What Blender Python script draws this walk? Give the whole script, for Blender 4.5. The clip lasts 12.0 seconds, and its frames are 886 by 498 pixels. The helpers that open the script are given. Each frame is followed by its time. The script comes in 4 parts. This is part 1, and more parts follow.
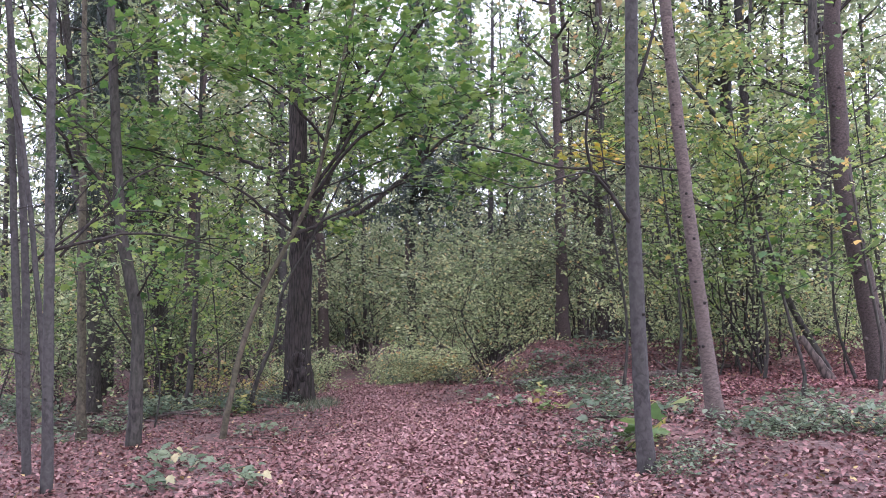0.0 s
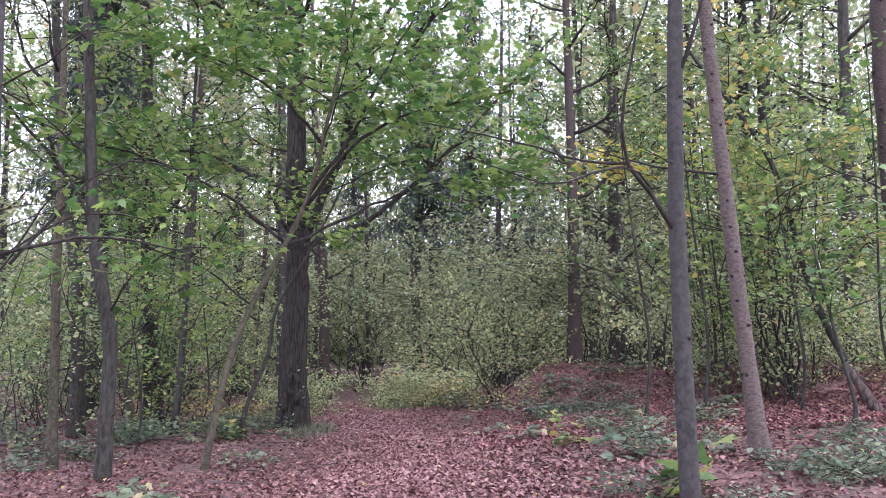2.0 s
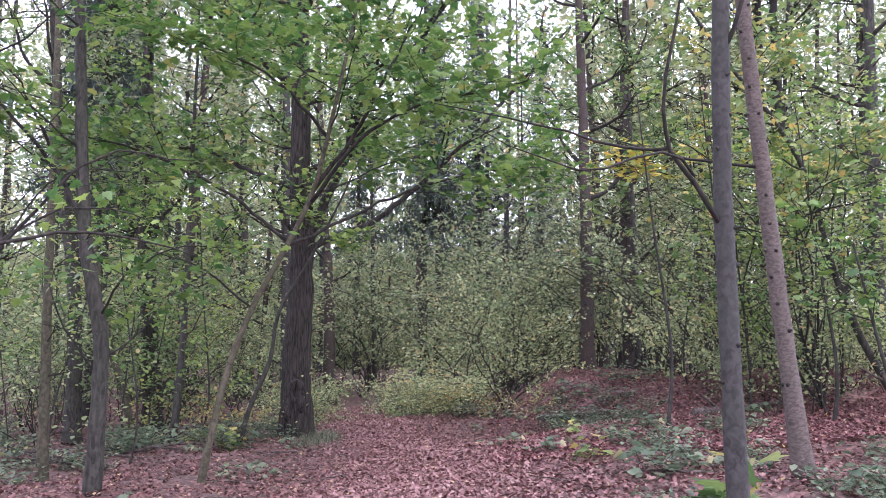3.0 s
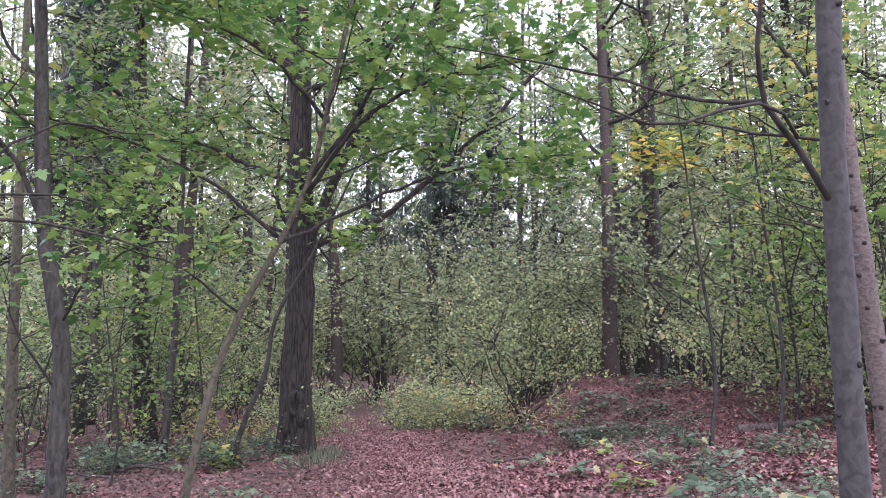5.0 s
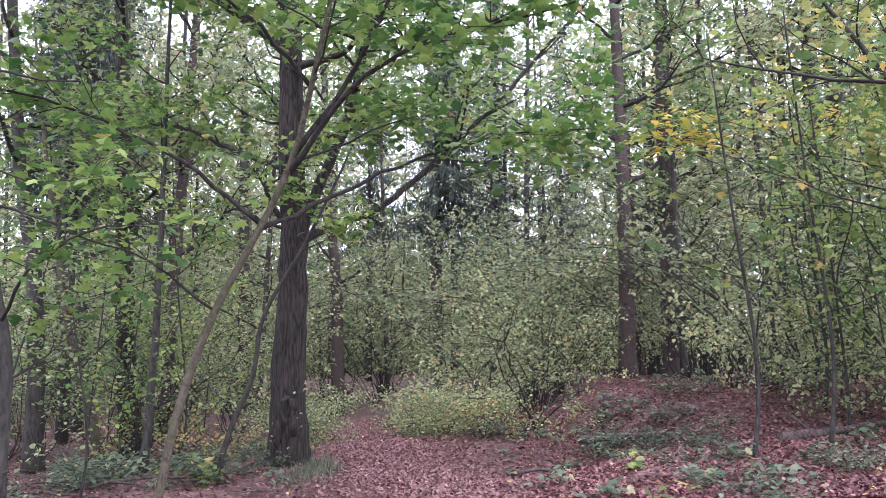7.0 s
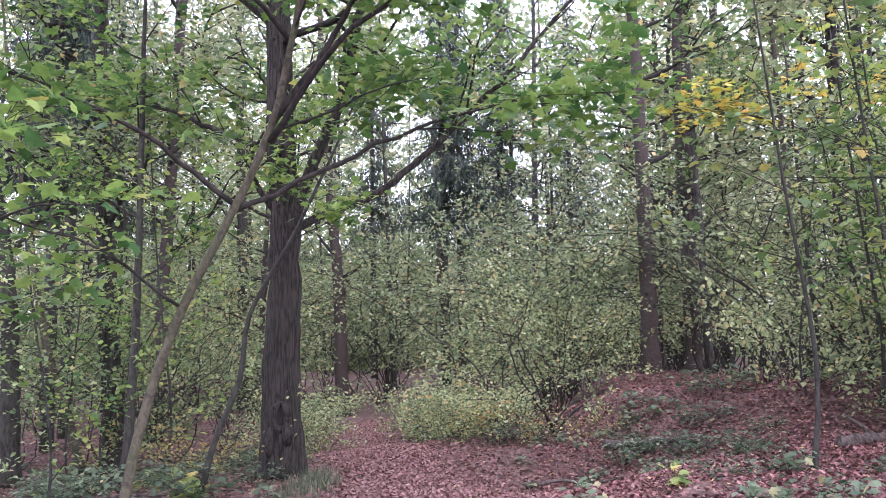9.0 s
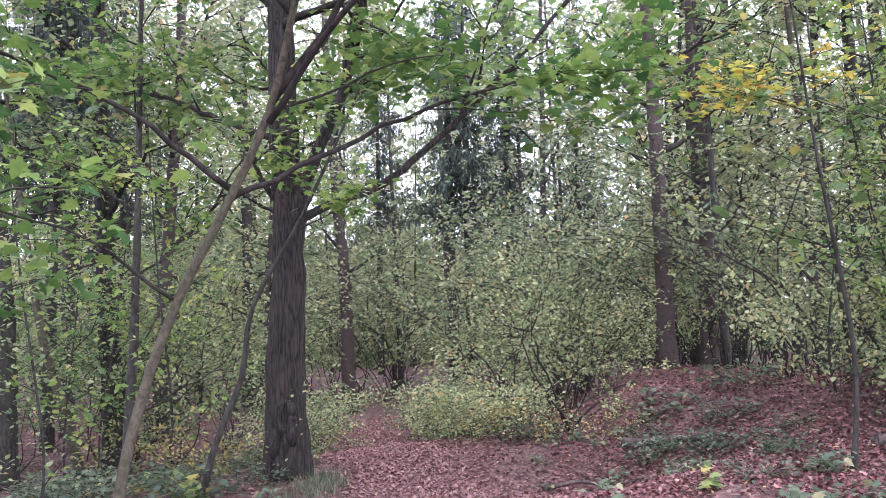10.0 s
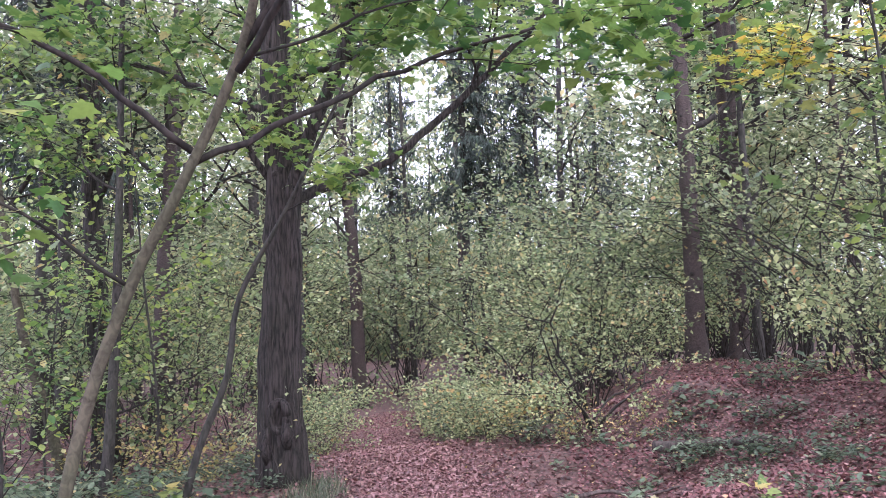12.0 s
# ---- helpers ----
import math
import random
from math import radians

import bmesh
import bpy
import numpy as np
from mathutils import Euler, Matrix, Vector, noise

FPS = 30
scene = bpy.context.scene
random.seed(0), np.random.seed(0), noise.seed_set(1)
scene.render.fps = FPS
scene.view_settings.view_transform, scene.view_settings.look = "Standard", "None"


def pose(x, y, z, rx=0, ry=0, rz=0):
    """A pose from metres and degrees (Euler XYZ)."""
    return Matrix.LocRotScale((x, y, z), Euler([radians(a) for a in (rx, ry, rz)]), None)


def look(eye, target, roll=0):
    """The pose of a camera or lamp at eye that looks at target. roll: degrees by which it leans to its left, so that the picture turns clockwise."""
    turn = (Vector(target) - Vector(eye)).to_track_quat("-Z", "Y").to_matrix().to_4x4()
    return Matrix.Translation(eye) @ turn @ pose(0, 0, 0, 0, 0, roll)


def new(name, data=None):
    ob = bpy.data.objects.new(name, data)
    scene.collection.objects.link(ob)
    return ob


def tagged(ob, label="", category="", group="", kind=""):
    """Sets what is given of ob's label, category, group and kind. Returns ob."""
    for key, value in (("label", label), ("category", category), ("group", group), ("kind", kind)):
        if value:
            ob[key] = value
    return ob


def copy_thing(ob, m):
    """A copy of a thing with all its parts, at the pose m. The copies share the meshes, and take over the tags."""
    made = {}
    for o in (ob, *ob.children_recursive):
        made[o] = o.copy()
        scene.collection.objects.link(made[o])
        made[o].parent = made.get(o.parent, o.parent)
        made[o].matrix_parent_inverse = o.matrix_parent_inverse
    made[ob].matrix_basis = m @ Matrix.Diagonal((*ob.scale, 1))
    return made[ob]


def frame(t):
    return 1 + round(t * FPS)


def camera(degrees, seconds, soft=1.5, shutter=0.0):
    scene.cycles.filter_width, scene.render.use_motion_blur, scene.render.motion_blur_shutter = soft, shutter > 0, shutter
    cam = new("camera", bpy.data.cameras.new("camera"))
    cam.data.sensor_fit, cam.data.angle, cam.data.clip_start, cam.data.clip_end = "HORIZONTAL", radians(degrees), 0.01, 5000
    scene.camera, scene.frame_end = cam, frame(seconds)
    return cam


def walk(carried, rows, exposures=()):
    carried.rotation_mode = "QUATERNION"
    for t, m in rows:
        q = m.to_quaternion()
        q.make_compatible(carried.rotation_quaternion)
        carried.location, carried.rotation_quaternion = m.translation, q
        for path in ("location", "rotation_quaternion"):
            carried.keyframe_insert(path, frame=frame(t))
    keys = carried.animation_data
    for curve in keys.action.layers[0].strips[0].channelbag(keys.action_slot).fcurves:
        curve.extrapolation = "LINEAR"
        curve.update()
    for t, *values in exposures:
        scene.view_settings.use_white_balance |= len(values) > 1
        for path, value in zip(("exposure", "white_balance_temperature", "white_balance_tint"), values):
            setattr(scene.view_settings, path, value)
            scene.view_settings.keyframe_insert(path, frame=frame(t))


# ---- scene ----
cam = camera(53.9, 12.0, soft=0.6)
PATH = [
    (0.0, 0.046, -0.116, 1.456, 94.77, 0.41, 0.05),
    (0.5, 0.028, 0.178, 1.447, 95.14, 0.17, 0.09),
    (1.0, -0.005, 0.510, 1.455, 95.52, -0.04, 0.37),
    (1.5, 0.035, 0.820, 1.461, 95.78, -0.13, 0.44),
    (2.0, 0.031, 1.176, 1.475, 96.07, -0.20, 0.37),
    (2.5, -0.045, 1.565, 1.490, 96.24, -0.31, 0.58),
    (3.0, -0.069, 1.902, 1.495, 96.32, -0.36, 0.69),
    (5.0, -0.127, 3.417, 1.579, 96.55, -0.27, 1.40),
    (5.5, -0.150, 3.760, 1.571, 96.51, -0.09, 1.61),
    (6.0, -0.194, 4.130, 1.584, 96.56, -0.03, 1.88),
    (6.5, -0.192, 4.522, 1.590, 96.46, 0.11, 1.78),
    (7.0, -0.178, 4.870, 1.601, 96.48, 0.22, 1.72),
    (9.0, -0.238, 6.320, 1.653, 96.10, 1.08, 2.19),
    (9.5, -0.307, 6.622, 1.660, 95.93, 1.27, 2.52),
    (10.0, -0.327, 6.890, 1.648, 95.82, 1.42, 2.61),
    (10.5, -0.312, 7.208, 1.634, 95.78, 1.48, 2.95),
    (11.0, -0.322, 7.513, 1.630, 95.53, 1.48, 3.31),
    (11.5, -0.344, 7.818, 1.644, 95.51, 1.48, 3.69),
    (12.0, -0.309, 8.160, 1.642, 95.34, 1.52, 3.65),
]
EXPOSURE = [(0.0, 1.24, 5580.0, 26.0), (5.5, 1.42, 5580.0, 26.0), (9.0, 1.53, 5580.0, 26.0), (12.0, 1.63, 5580.0, 26.0)]
walk(cam, [(t, pose(x, y, z, rx, ry, rz)) for t, x, y, z, rx, ry, rz in PATH], EXPOSURE)

# ---- overcast sky and a weak, very wide sun ----
SUN_UP, SUN_TURN = 48.0, 150.0
world = bpy.data.worlds.new("overcast_sky")
scene.world = world
world.use_nodes = True
wn, wl = world.node_tree.nodes, world.node_tree.links
sky = wn.new("ShaderNodeTexSky")
sky.sky_type, sky.sun_disc = "NISHITA", False
sky.sun_elevation, sky.sun_rotation = radians(SUN_UP), radians(SUN_TURN)
sky.air_density, sky.dust_density, sky.ozone_density = 1.0, 6.0, 1.0
grey = wn.new("ShaderNodeMix")
grey.data_type = "RGBA"
grey.inputs["Factor"].default_value = 0.72
grey.inputs["B"].default_value = (13.0, 12.9, 13.6, 1)
wl.new(sky.outputs["Color"], grey.inputs["A"])
back = wn["Background"]
back.inputs["Strength"].default_value = 0.15
wl.new(grey.outputs["Result"], back.inputs["Color"])
sun = new("sun", bpy.data.lights.new("sun", "SUN"))
sun.data.energy, sun.data.angle, sun.data.color = 1.0, radians(25), (1.0, 0.96, 0.9)
sun.matrix_world = look((0, 0, 40), (40 * math.sin(radians(SUN_TURN)) * -1, 40 * -math.cos(radians(SUN_TURN)), 40 - 40 * math.tan(radians(SUN_UP))))


# ---- materials ----
def material(name):
    m = bpy.data.materials.new(name)
    m.use_nodes = True
    return m, m.node_tree.nodes, m.node_tree.links, m.node_tree.nodes["Principled BSDF"]


def ramp(nodes, stops):
    r = nodes.new("ShaderNodeValToRGB")
    e = r.color_ramp.elements
    while len(e) < len(stops):
        e.new(0.5)
    for s, (at, c) in zip(e, stops):
        s.position, s.color = at, (*c, 1)
    return r


def leaf_material(name, stops, through_part=0.45, rough=0.42):
    """Leaves: one colour out of the ramp for each leaf, mottled, partly translucent."""
    m, n, l, p = material(name)
    geo = n.new("ShaderNodeNewGeometry")
    r = ramp(n, stops)
    l.new(geo.outputs["Random Per Island"], r.inputs["Fac"])
    tc = n.new("ShaderNodeTexCoord")
    ns = n.new("ShaderNodeTexNoise")
    ns.inputs["Scale"].default_value = 22
    ns.inputs["Detail"].default_value = 3
    l.new(tc.outputs["Object"], ns.inputs["Vector"])
    br = n.new("ShaderNodeMapRange")
    br.inputs["To Min"].default_value, br.inputs["To Max"].default_value = 0.6, 1.4
    l.new(ns.outputs["Fac"], br.inputs["Value"])
    own = n.new("ShaderNodeObjectInfo")
    each = n.new("ShaderNodeMapRange")
    each.inputs["To Min"].default_value, each.inputs["To Max"].default_value = 0.72, 1.25
    l.new(own.outputs["Random"], each.inputs["Value"])
    both = n.new("ShaderNodeMath")
    both.operation = "MULTIPLY"
    l.new(br.outputs["Result"], both.inputs[0])
    l.new(each.outputs["Result"], both.inputs[1])
    tone = n.new("ShaderNodeMapRange")
    tone.inputs["To Min"].default_value, tone.inputs["To Max"].default_value = 0.503, 0.468
    l.new(own.outputs["Random"], tone.inputs["Value"])
    hs = n.new("ShaderNodeHueSaturation")
    l.new(tone.outputs["Result"], hs.inputs["Hue"])
    l.new(both.outputs["Value"], hs.inputs["Value"])
    l.new(r.outputs["Color"], hs.inputs["Color"])
    l.new(hs.outputs["Color"], p.inputs["Base Color"])
    p.inputs["Roughness"].default_value = rough
    p.inputs["Specular IOR Level"].default_value = 0.5
    tr = n.new("ShaderNodeBsdfTranslucent")
    l.new(hs.outputs["Color"], tr.inputs["Color"])
    mix = n.new("ShaderNodeMixShader")
    mix.inputs["Fac"].default_value = through_part
    l.new(p.outputs["BSDF"], mix.inputs[1])
    l.new(tr.outputs["BSDF"], mix.inputs[2])
    l.new(mix.outputs["Shader"], n["Material Output"].inputs["Surface"])
    return m


def bark_material(name, dark, light, moss, scale, stretch, depth, moss_amount, cells=0.9):
    """Bark: fissures drawn out along the trunk, blotches and a green film of algae."""
    m, n, l, p = material(name)
    tc = n.new("ShaderNodeTexCoord")
    mp = n.new("ShaderNodeMapping")
    mp.inputs["Scale"].default_value = (1, 1, stretch)
    l.new(tc.outputs["Object"], mp.inputs["Vector"])
    fine = n.new("ShaderNodeTexNoise")
    fine.inputs["Scale"].default_value, fine.inputs["Detail"].default_value = scale, 6
    fine.inputs["Distortion"].default_value = 0.8
    l.new(mp.outputs["Vector"], fine.inputs["Vector"])
    vor = n.new("ShaderNodeTexVoronoi")
    vor.feature = "DISTANCE_TO_EDGE"
    vor.inputs["Scale"].default_value = scale * 0.55
    l.new(mp.outputs["Vector"], vor.inputs["Vector"])
    mul = n.new("ShaderNodeMath")
    mul.operation = "MULTIPLY_ADD"
    l.new(vor.outputs["Distance"], mul.inputs[0])
    mul.inputs[1].default_value = cells
    l.new(fine.outputs["Fac"], mul.inputs[2])
    r = ramp(n, [(0.34 + 0.07 * cells, dark), (0.66 + 0.13 * cells, light)])
    l.new(mul.outputs["Value"], r.inputs["Fac"])
    blot = n.new("ShaderNodeTexNoise")
    blot.inputs["Scale"].default_value, blot.inputs["Detail"].default_value = 2.2, 4
    l.new(tc.outputs["Object"], blot.inputs["Vector"])
    br = n.new("ShaderNodeMapRange")
    br.inputs["From Min"].default_value, br.inputs["From Max"].default_value = 0.42, 0.72
    br.inputs["To Max"].default_value = moss_amount
    l.new(blot.outputs["Fac"], br.inputs["Value"])
    mx = n.new("ShaderNodeMix")
    mx.data_type = "RGBA"
    l.new(br.outputs["Result"], mx.inputs["Factor"])
    l.new(r.outputs["Color"], mx.inputs["A"])
    mx.inputs["B"].default_value = (*moss, 1)
    l.new(mx.outputs["Result"], p.inputs["Base Color"])
    p.inputs["Roughness"].default_value = 0.88
    p.inputs["Specular IOR Level"].default_value = 0.25
    bump = n.new("ShaderNodeBump")
    bump.inputs["Strength"].default_value, bump.inputs["Distance"].default_value = 0.9, depth
    l.new(mul.outputs["Value"], bump.inputs["Height"])
    l.new(bump.outputs["Normal"], p.inputs["Normal"])
    return m


def soil_material():
    m, n, l, p = material("leaf_mould")
    tc = n.new("ShaderNodeTexCoord")
    vor = n.new("ShaderNodeTexVoronoi")
    vor.inputs["Scale"].default_value = 13
    wob = n.new("ShaderNodeTexNoise")
    wob.inputs["Scale"].default_value = 9
    l.new(tc.outputs["Object"], wob.inputs["Vector"])
    add = n.new("ShaderNodeVectorMath")
    add.operation = "MULTIPLY_ADD"
    add.inputs[1].default_value = (0.12, 0.12, 0.12)
    l.new(wob.outputs["Color"], add.inputs[0])
    l.new(tc.outputs["Object"], add.inputs[2])
    l.new(add.outputs["Vector"], vor.inputs["Vector"])
    sep = n.new("ShaderNodeSeparateColor")
    l.new(vor.outputs["Color"], sep.inputs["Color"])
    r = ramp(n, [(0.0, (0.03, 0.018, 0.016)), (0.35, (0.08, 0.039, 0.033)), (0.7, (0.135, 0.066, 0.055)), (1.0, (0.2, 0.11, 0.09))])
    l.new(sep.outputs["Red"], r.inputs["Fac"])
    big = n.new("ShaderNodeTexNoise")
    big.inputs["Scale"].default_value, big.inputs["Detail"].default_value = 0.7, 5
    l.new(tc.outputs["Object"], big.inputs["Vector"])
    br = n.new("ShaderNodeMapRange")
    br.inputs["From Min"].default_value, br.inputs["From Max"].default_value = 0.35, 0.7
    br.inputs["To Max"].default_value = 0.7
    l.new(big.outputs["Fac"], br.inputs["Value"])
    mx = n.new("ShaderNodeMix")
    mx.data_type = "RGBA"
    l.new(br.outputs["Result"], mx.inputs["Factor"])
    l.new(r.outputs["Color"], mx.inputs["A"])
    mx.inputs["B"].default_value = (0.07, 0.045, 0.035, 1)
    l.new(mx.outputs["Result"], p.inputs["Base Color"])
    p.inputs["Roughness"].default_value = 0.9
    bump = n.new("ShaderNodeBump")
    bump.inputs["Strength"].default_value, bump.inputs["Distance"].default_value = 0.8, 0.03
    l.new(vor.outputs["Distance"], bump.inputs["Height"])
    l.new(bump.outputs["Normal"], p.inputs["Normal"])
    return m


SOIL = soil_material()
BARK_OAK = bark_material("furrowed_oak_bark", (0.007, 0.006, 0.005), (0.05, 0.041, 0.036), (0.036, 0.038, 0.025), 30, 0.14, 0.03, 0.3)
BARK_GREY = bark_material("smooth_grey_bark", (0.026, 0.023, 0.022), (0.06, 0.055, 0.052), (0.05, 0.054, 0.042), 20, 0.8, 0.004, 0.4, 0.12)
BARK_OLIVE = bark_material("olive_brown_bark", (0.03, 0.026, 0.018), (0.1, 0.086, 0.06), (0.06, 0.066, 0.035), 18, 0.7, 0.004, 0.5, 0.15)
BARK_BROWN = bark_material("scaly_brown_bark", (0.022, 0.017, 0.015), (0.075, 0.056, 0.05), (0.045, 0.042, 0.034), 34, 1.3, 0.008, 0.35, 0.3)
BARK_TAN = bark_material("pinkish_tan_bark", (0.055, 0.042, 0.036), (0.125, 0.098, 0.086), (0.08, 0.074, 0.06), 22, 1.8, 0.005, 0.35, 0.12)
BARK_DARK = bark_material("dark_bark", (0.015, 0.013, 0.012), (0.058, 0.052, 0.045), (0.042, 0.048, 0.03), 22, 0.35, 0.01, 0.45, 0.4)
TWIG = bark_material("dark_twig_bark", (0.012, 0.01, 0.009), (0.04, 0.032, 0.028), (0.03, 0.032, 0.022), 18, 0.5, 0.002, 0.4)
DEADWOOD = bark_material("rotting_wood", (0.025, 0.019, 0.017), (0.12, 0.09, 0.08), (0.06, 0.06, 0.045), 24, 0.4, 0.008, 0.4)
MAPLE = leaf_material("maple_leaves", [(0.0, (0.055, 0.14, 0.04)), (0.4, (0.135, 0.245, 0.055)), (0.8, (0.235, 0.35, 0.08)), (0.985, (0.3, 0.39, 0.1)), (1.0, (0.44, 0.38, 0.1))], 0.52)
MAPLE_YELLOW = leaf_material("yellowing_maple_leaves", [(0.0, (0.08, 0.16, 0.055)), (0.5, (0.17, 0.26, 0.08)), (0.82, (0.28, 0.33, 0.1)), (0.95, (0.44, 0.4, 0.11)), (1.0, (0.56, 0.42, 0.1))])
GOLD = leaf_material("golden_maple_leaves", [(0.0, (0.24, 0.34, 0.06)), (0.4, (0.42, 0.43, 0.07)), (0.8, (0.56, 0.47, 0.08)), (1.0, (0.64, 0.42, 0.08))])
OAK_LEAF = leaf_material("oak_leaves", [(0.0, (0.055, 0.125, 0.045)), (0.5, (0.125, 0.22, 0.065)), (0.95, (0.21, 0.32, 0.095)), (1.0, (0.36, 0.26, 0.09))], 0.5)
SHRUB_LEAF = leaf_material("pale_shrub_leaves", [(0.0, (0.12, 0.18, 0.08)), (0.45, (0.275, 0.355, 0.165)), (0.85, (0.43, 0.5, 0.255)), (0.95, (0.52, 0.47, 0.18)), (1.0, (0.45, 0.31, 0.14))], 0.52)
DEEP_LEAF = leaf_material("deep_green_leaves", [(0.0, (0.085, 0.15, 0.06)), (0.5, (0.19, 0.27, 0.11)), (0.9, (0.31, 0.37, 0.17)), (1.0, (0.42, 0.34, 0.12))], 0.48)
YELLOW_SHRUB = leaf_material("yellowing_shrub_leaves", [(0.0, (0.2, 0.24, 0.09)), (0.5, (0.4, 0.37, 0.13)), (0.85, (0.5, 0.4, 0.13)), (1.0, (0.42, 0.24, 0.1))])
FAR_LEAF = leaf_material("high_canopy_leaves", [(0.0, (0.09, 0.15, 0.065)), (0.5, (0.235, 0.29, 0.15)), (0.9, (0.35, 0.395, 0.22)), (1.0, (0.43, 0.36, 0.14))], 0.52)
NEEDLE = leaf_material("spruce_needles", [(0.0, (0.018, 0.035, 0.024)), (0.6, (0.035, 0.06, 0.04)), (1.0, (0.07, 0.085, 0.06))], 0.15)
HERB = leaf_material("ground_plant_leaves", [(0.0, (0.06, 0.1, 0.055)), (0.5, (0.125, 0.18, 0.105)), (0.9, (0.22, 0.27, 0.17)), (1.0, (0.42, 0.37, 0.14))])
GRASS = leaf_material("dry_grass", [(0.0, (0.05, 0.075, 0.04)), (0.6, (0.11, 0.14, 0.08)), (1.0, (0.26, 0.24, 0.15))])
LITTER_PATH = leaf_material("trodden_dead_leaves", [(0.0, (0.11, 0.052, 0.044)), (0.4, (0.205, 0.102, 0.088)), (0.75, (0.28, 0.155, 0.138)), (0.97, (0.35, 0.22, 0.19)), (1.0, (0.42, 0.3, 0.16))], 0.1, 0.6)
LITTER = leaf_material("dead_leaves", [(0.0, (0.045, 0.021, 0.017)), (0.4, (0.12, 0.053, 0.043)), (0.8, (0.215, 0.108, 0.09)), (0.97, (0.29, 0.18, 0.145)), (1.0, (0.4, 0.32, 0.1))], 0.1, 0.6)

# ---- mesh helpers ----
MAPLE_SHAPE = [(0, 0), (0.16, 0.1), (0.44, 0.06), (0.32, 0.28), (0.56, 0.52), (0.26, 0.5), (0.22, 0.68), (0, 1.0),
               (-0.22, 0.68), (-0.26, 0.5), (-0.56, 0.52), (-0.32, 0.28), (-0.44, 0.06), (-0.16, 0.1)]


def maple_shape():
    """A five-lobed blade, folded a little along its midrib: two halves of eight corners."""
    a = np.array([(x, y, -0.22 * abs(x) - 0.12 * y * y) for x, y in MAPLE_SHAPE])
    return a, [(0, 1, 2, 3, 4, 5, 6, 7), (0, 7, 8, 9, 10, 11, 12, 13)]


def oval_shape(width=0.3):
    """A pointed oval, folded along the midrib."""
    a = np.array([(0, 0, 0), (width, 0.35, 0.05), (width * 0.75, 0.72, 0.03), (0, 1, -0.08), (-width * 0.75, 0.72, 0.03), (-width, 0.35, 0.05)])
    return a, [(0, 1, 2, 3), (0, 3, 4, 5)]


def small_shape(width=0.33):
    a = np.array([(0, 0, 0), (width, 0.45, 0.08), (0, 1, -0.05), (-width, 0.45, 0.08)])
    return a, [(0, 1, 2), (0, 2, 3)]


def curl_shape():
    """A dead leaf, curled up at its rims."""
    a = np.array([(0, 0, 0), (0.4, 0.45, 0.2), (0.05, 1, 0.08), (-0.38, 0.5, 0.14)])
    return a, [(0, 1, 2), (0, 2, 3)]


def blade_shape():
    a = np.array([(-0.025, 0, 0), (0.025, 0, 0), (0.018, 0.55, -0.08), (0, 1.0, -0.3), (-0.018, 0.55, -0.08)])
    return a, [(0, 1, 2, 4), (4, 2, 3)]


def build_mesh(name, verts, faces, smooth=False):
    me = bpy.data.meshes.new(name)
    verts = np.asarray(verts, dtype=np.float32)
    counts = np.array([len(f) for f in faces], dtype=np.int32)
    loops = np.fromiter((i for f in faces for i in f), dtype=np.int32, count=int(counts.sum()))
    me.vertices.add(len(verts))
    me.vertices.foreach_set("co", verts.ravel())
    me.loops.add(len(loops))
    me.loops.foreach_set("vertex_index", loops)
    me.polygons.add(len(counts))
    me.polygons.foreach_set("loop_start", np.concatenate([[0], np.cumsum(counts)[:-1]]).astype(np.int32))
    me.polygons.foreach_set("loop_total", counts)
    if smooth:
        me.polygons.foreach_set("use_smooth", np.ones(len(counts), dtype=bool))
    me.update(calc_edges=True)
    return me


def leaf_mesh(name, shape, at, size, rng, tilt=0.5, heading=None, pitch=0.0, many=1, loose=0.14):
    """Leaves of one shape at the places `at`, each turned at random about the vertical and tilted."""
    base, faces = shape
    at = np.asarray(at, dtype=float).reshape(-1, 3)
    if many > 1:
        at = np.repeat(at, many, 0)
        at = at + rng.normal(0, loose, at.shape) * (1, 1, 0.7)
    n, k = len(at), len(base)
    yaw = rng.uniform(0, 2 * np.pi, n) if heading is None else np.asarray(heading)
    ax, ay = rng.normal(pitch, tilt, n), rng.normal(0, tilt, n)
    s = size * rng.uniform(0.55, 1.25, n)
    p = base[None] * s[:, None, None]
    x, y, z = p[..., 0], p[..., 1], p[..., 2]
    c, d = np.cos(ay)[:, None], np.sin(ay)[:, None]
    x, z = c * x + d * z, -d * x + c * z
    c, d = np.cos(ax)[:, None], np.sin(ax)[:, None]
    y, z = c * y - d * z, d * y + c * z
    c, d = np.cos(yaw)[:, None], np.sin(yaw)[:, None]
    x, y = c * x - d * y, d * x + c * y
    v = np.stack([x, y, z], -1) + at[:, None]
    off = np.arange(n) * k
    allf = []
    for f in faces:
        allf.append(off[:, None] + np.array(f)[None])
    fs = [tuple(r) for g in allf for r in g.tolist()]
    return build_mesh(name, v.reshape(-1, 3), fs)


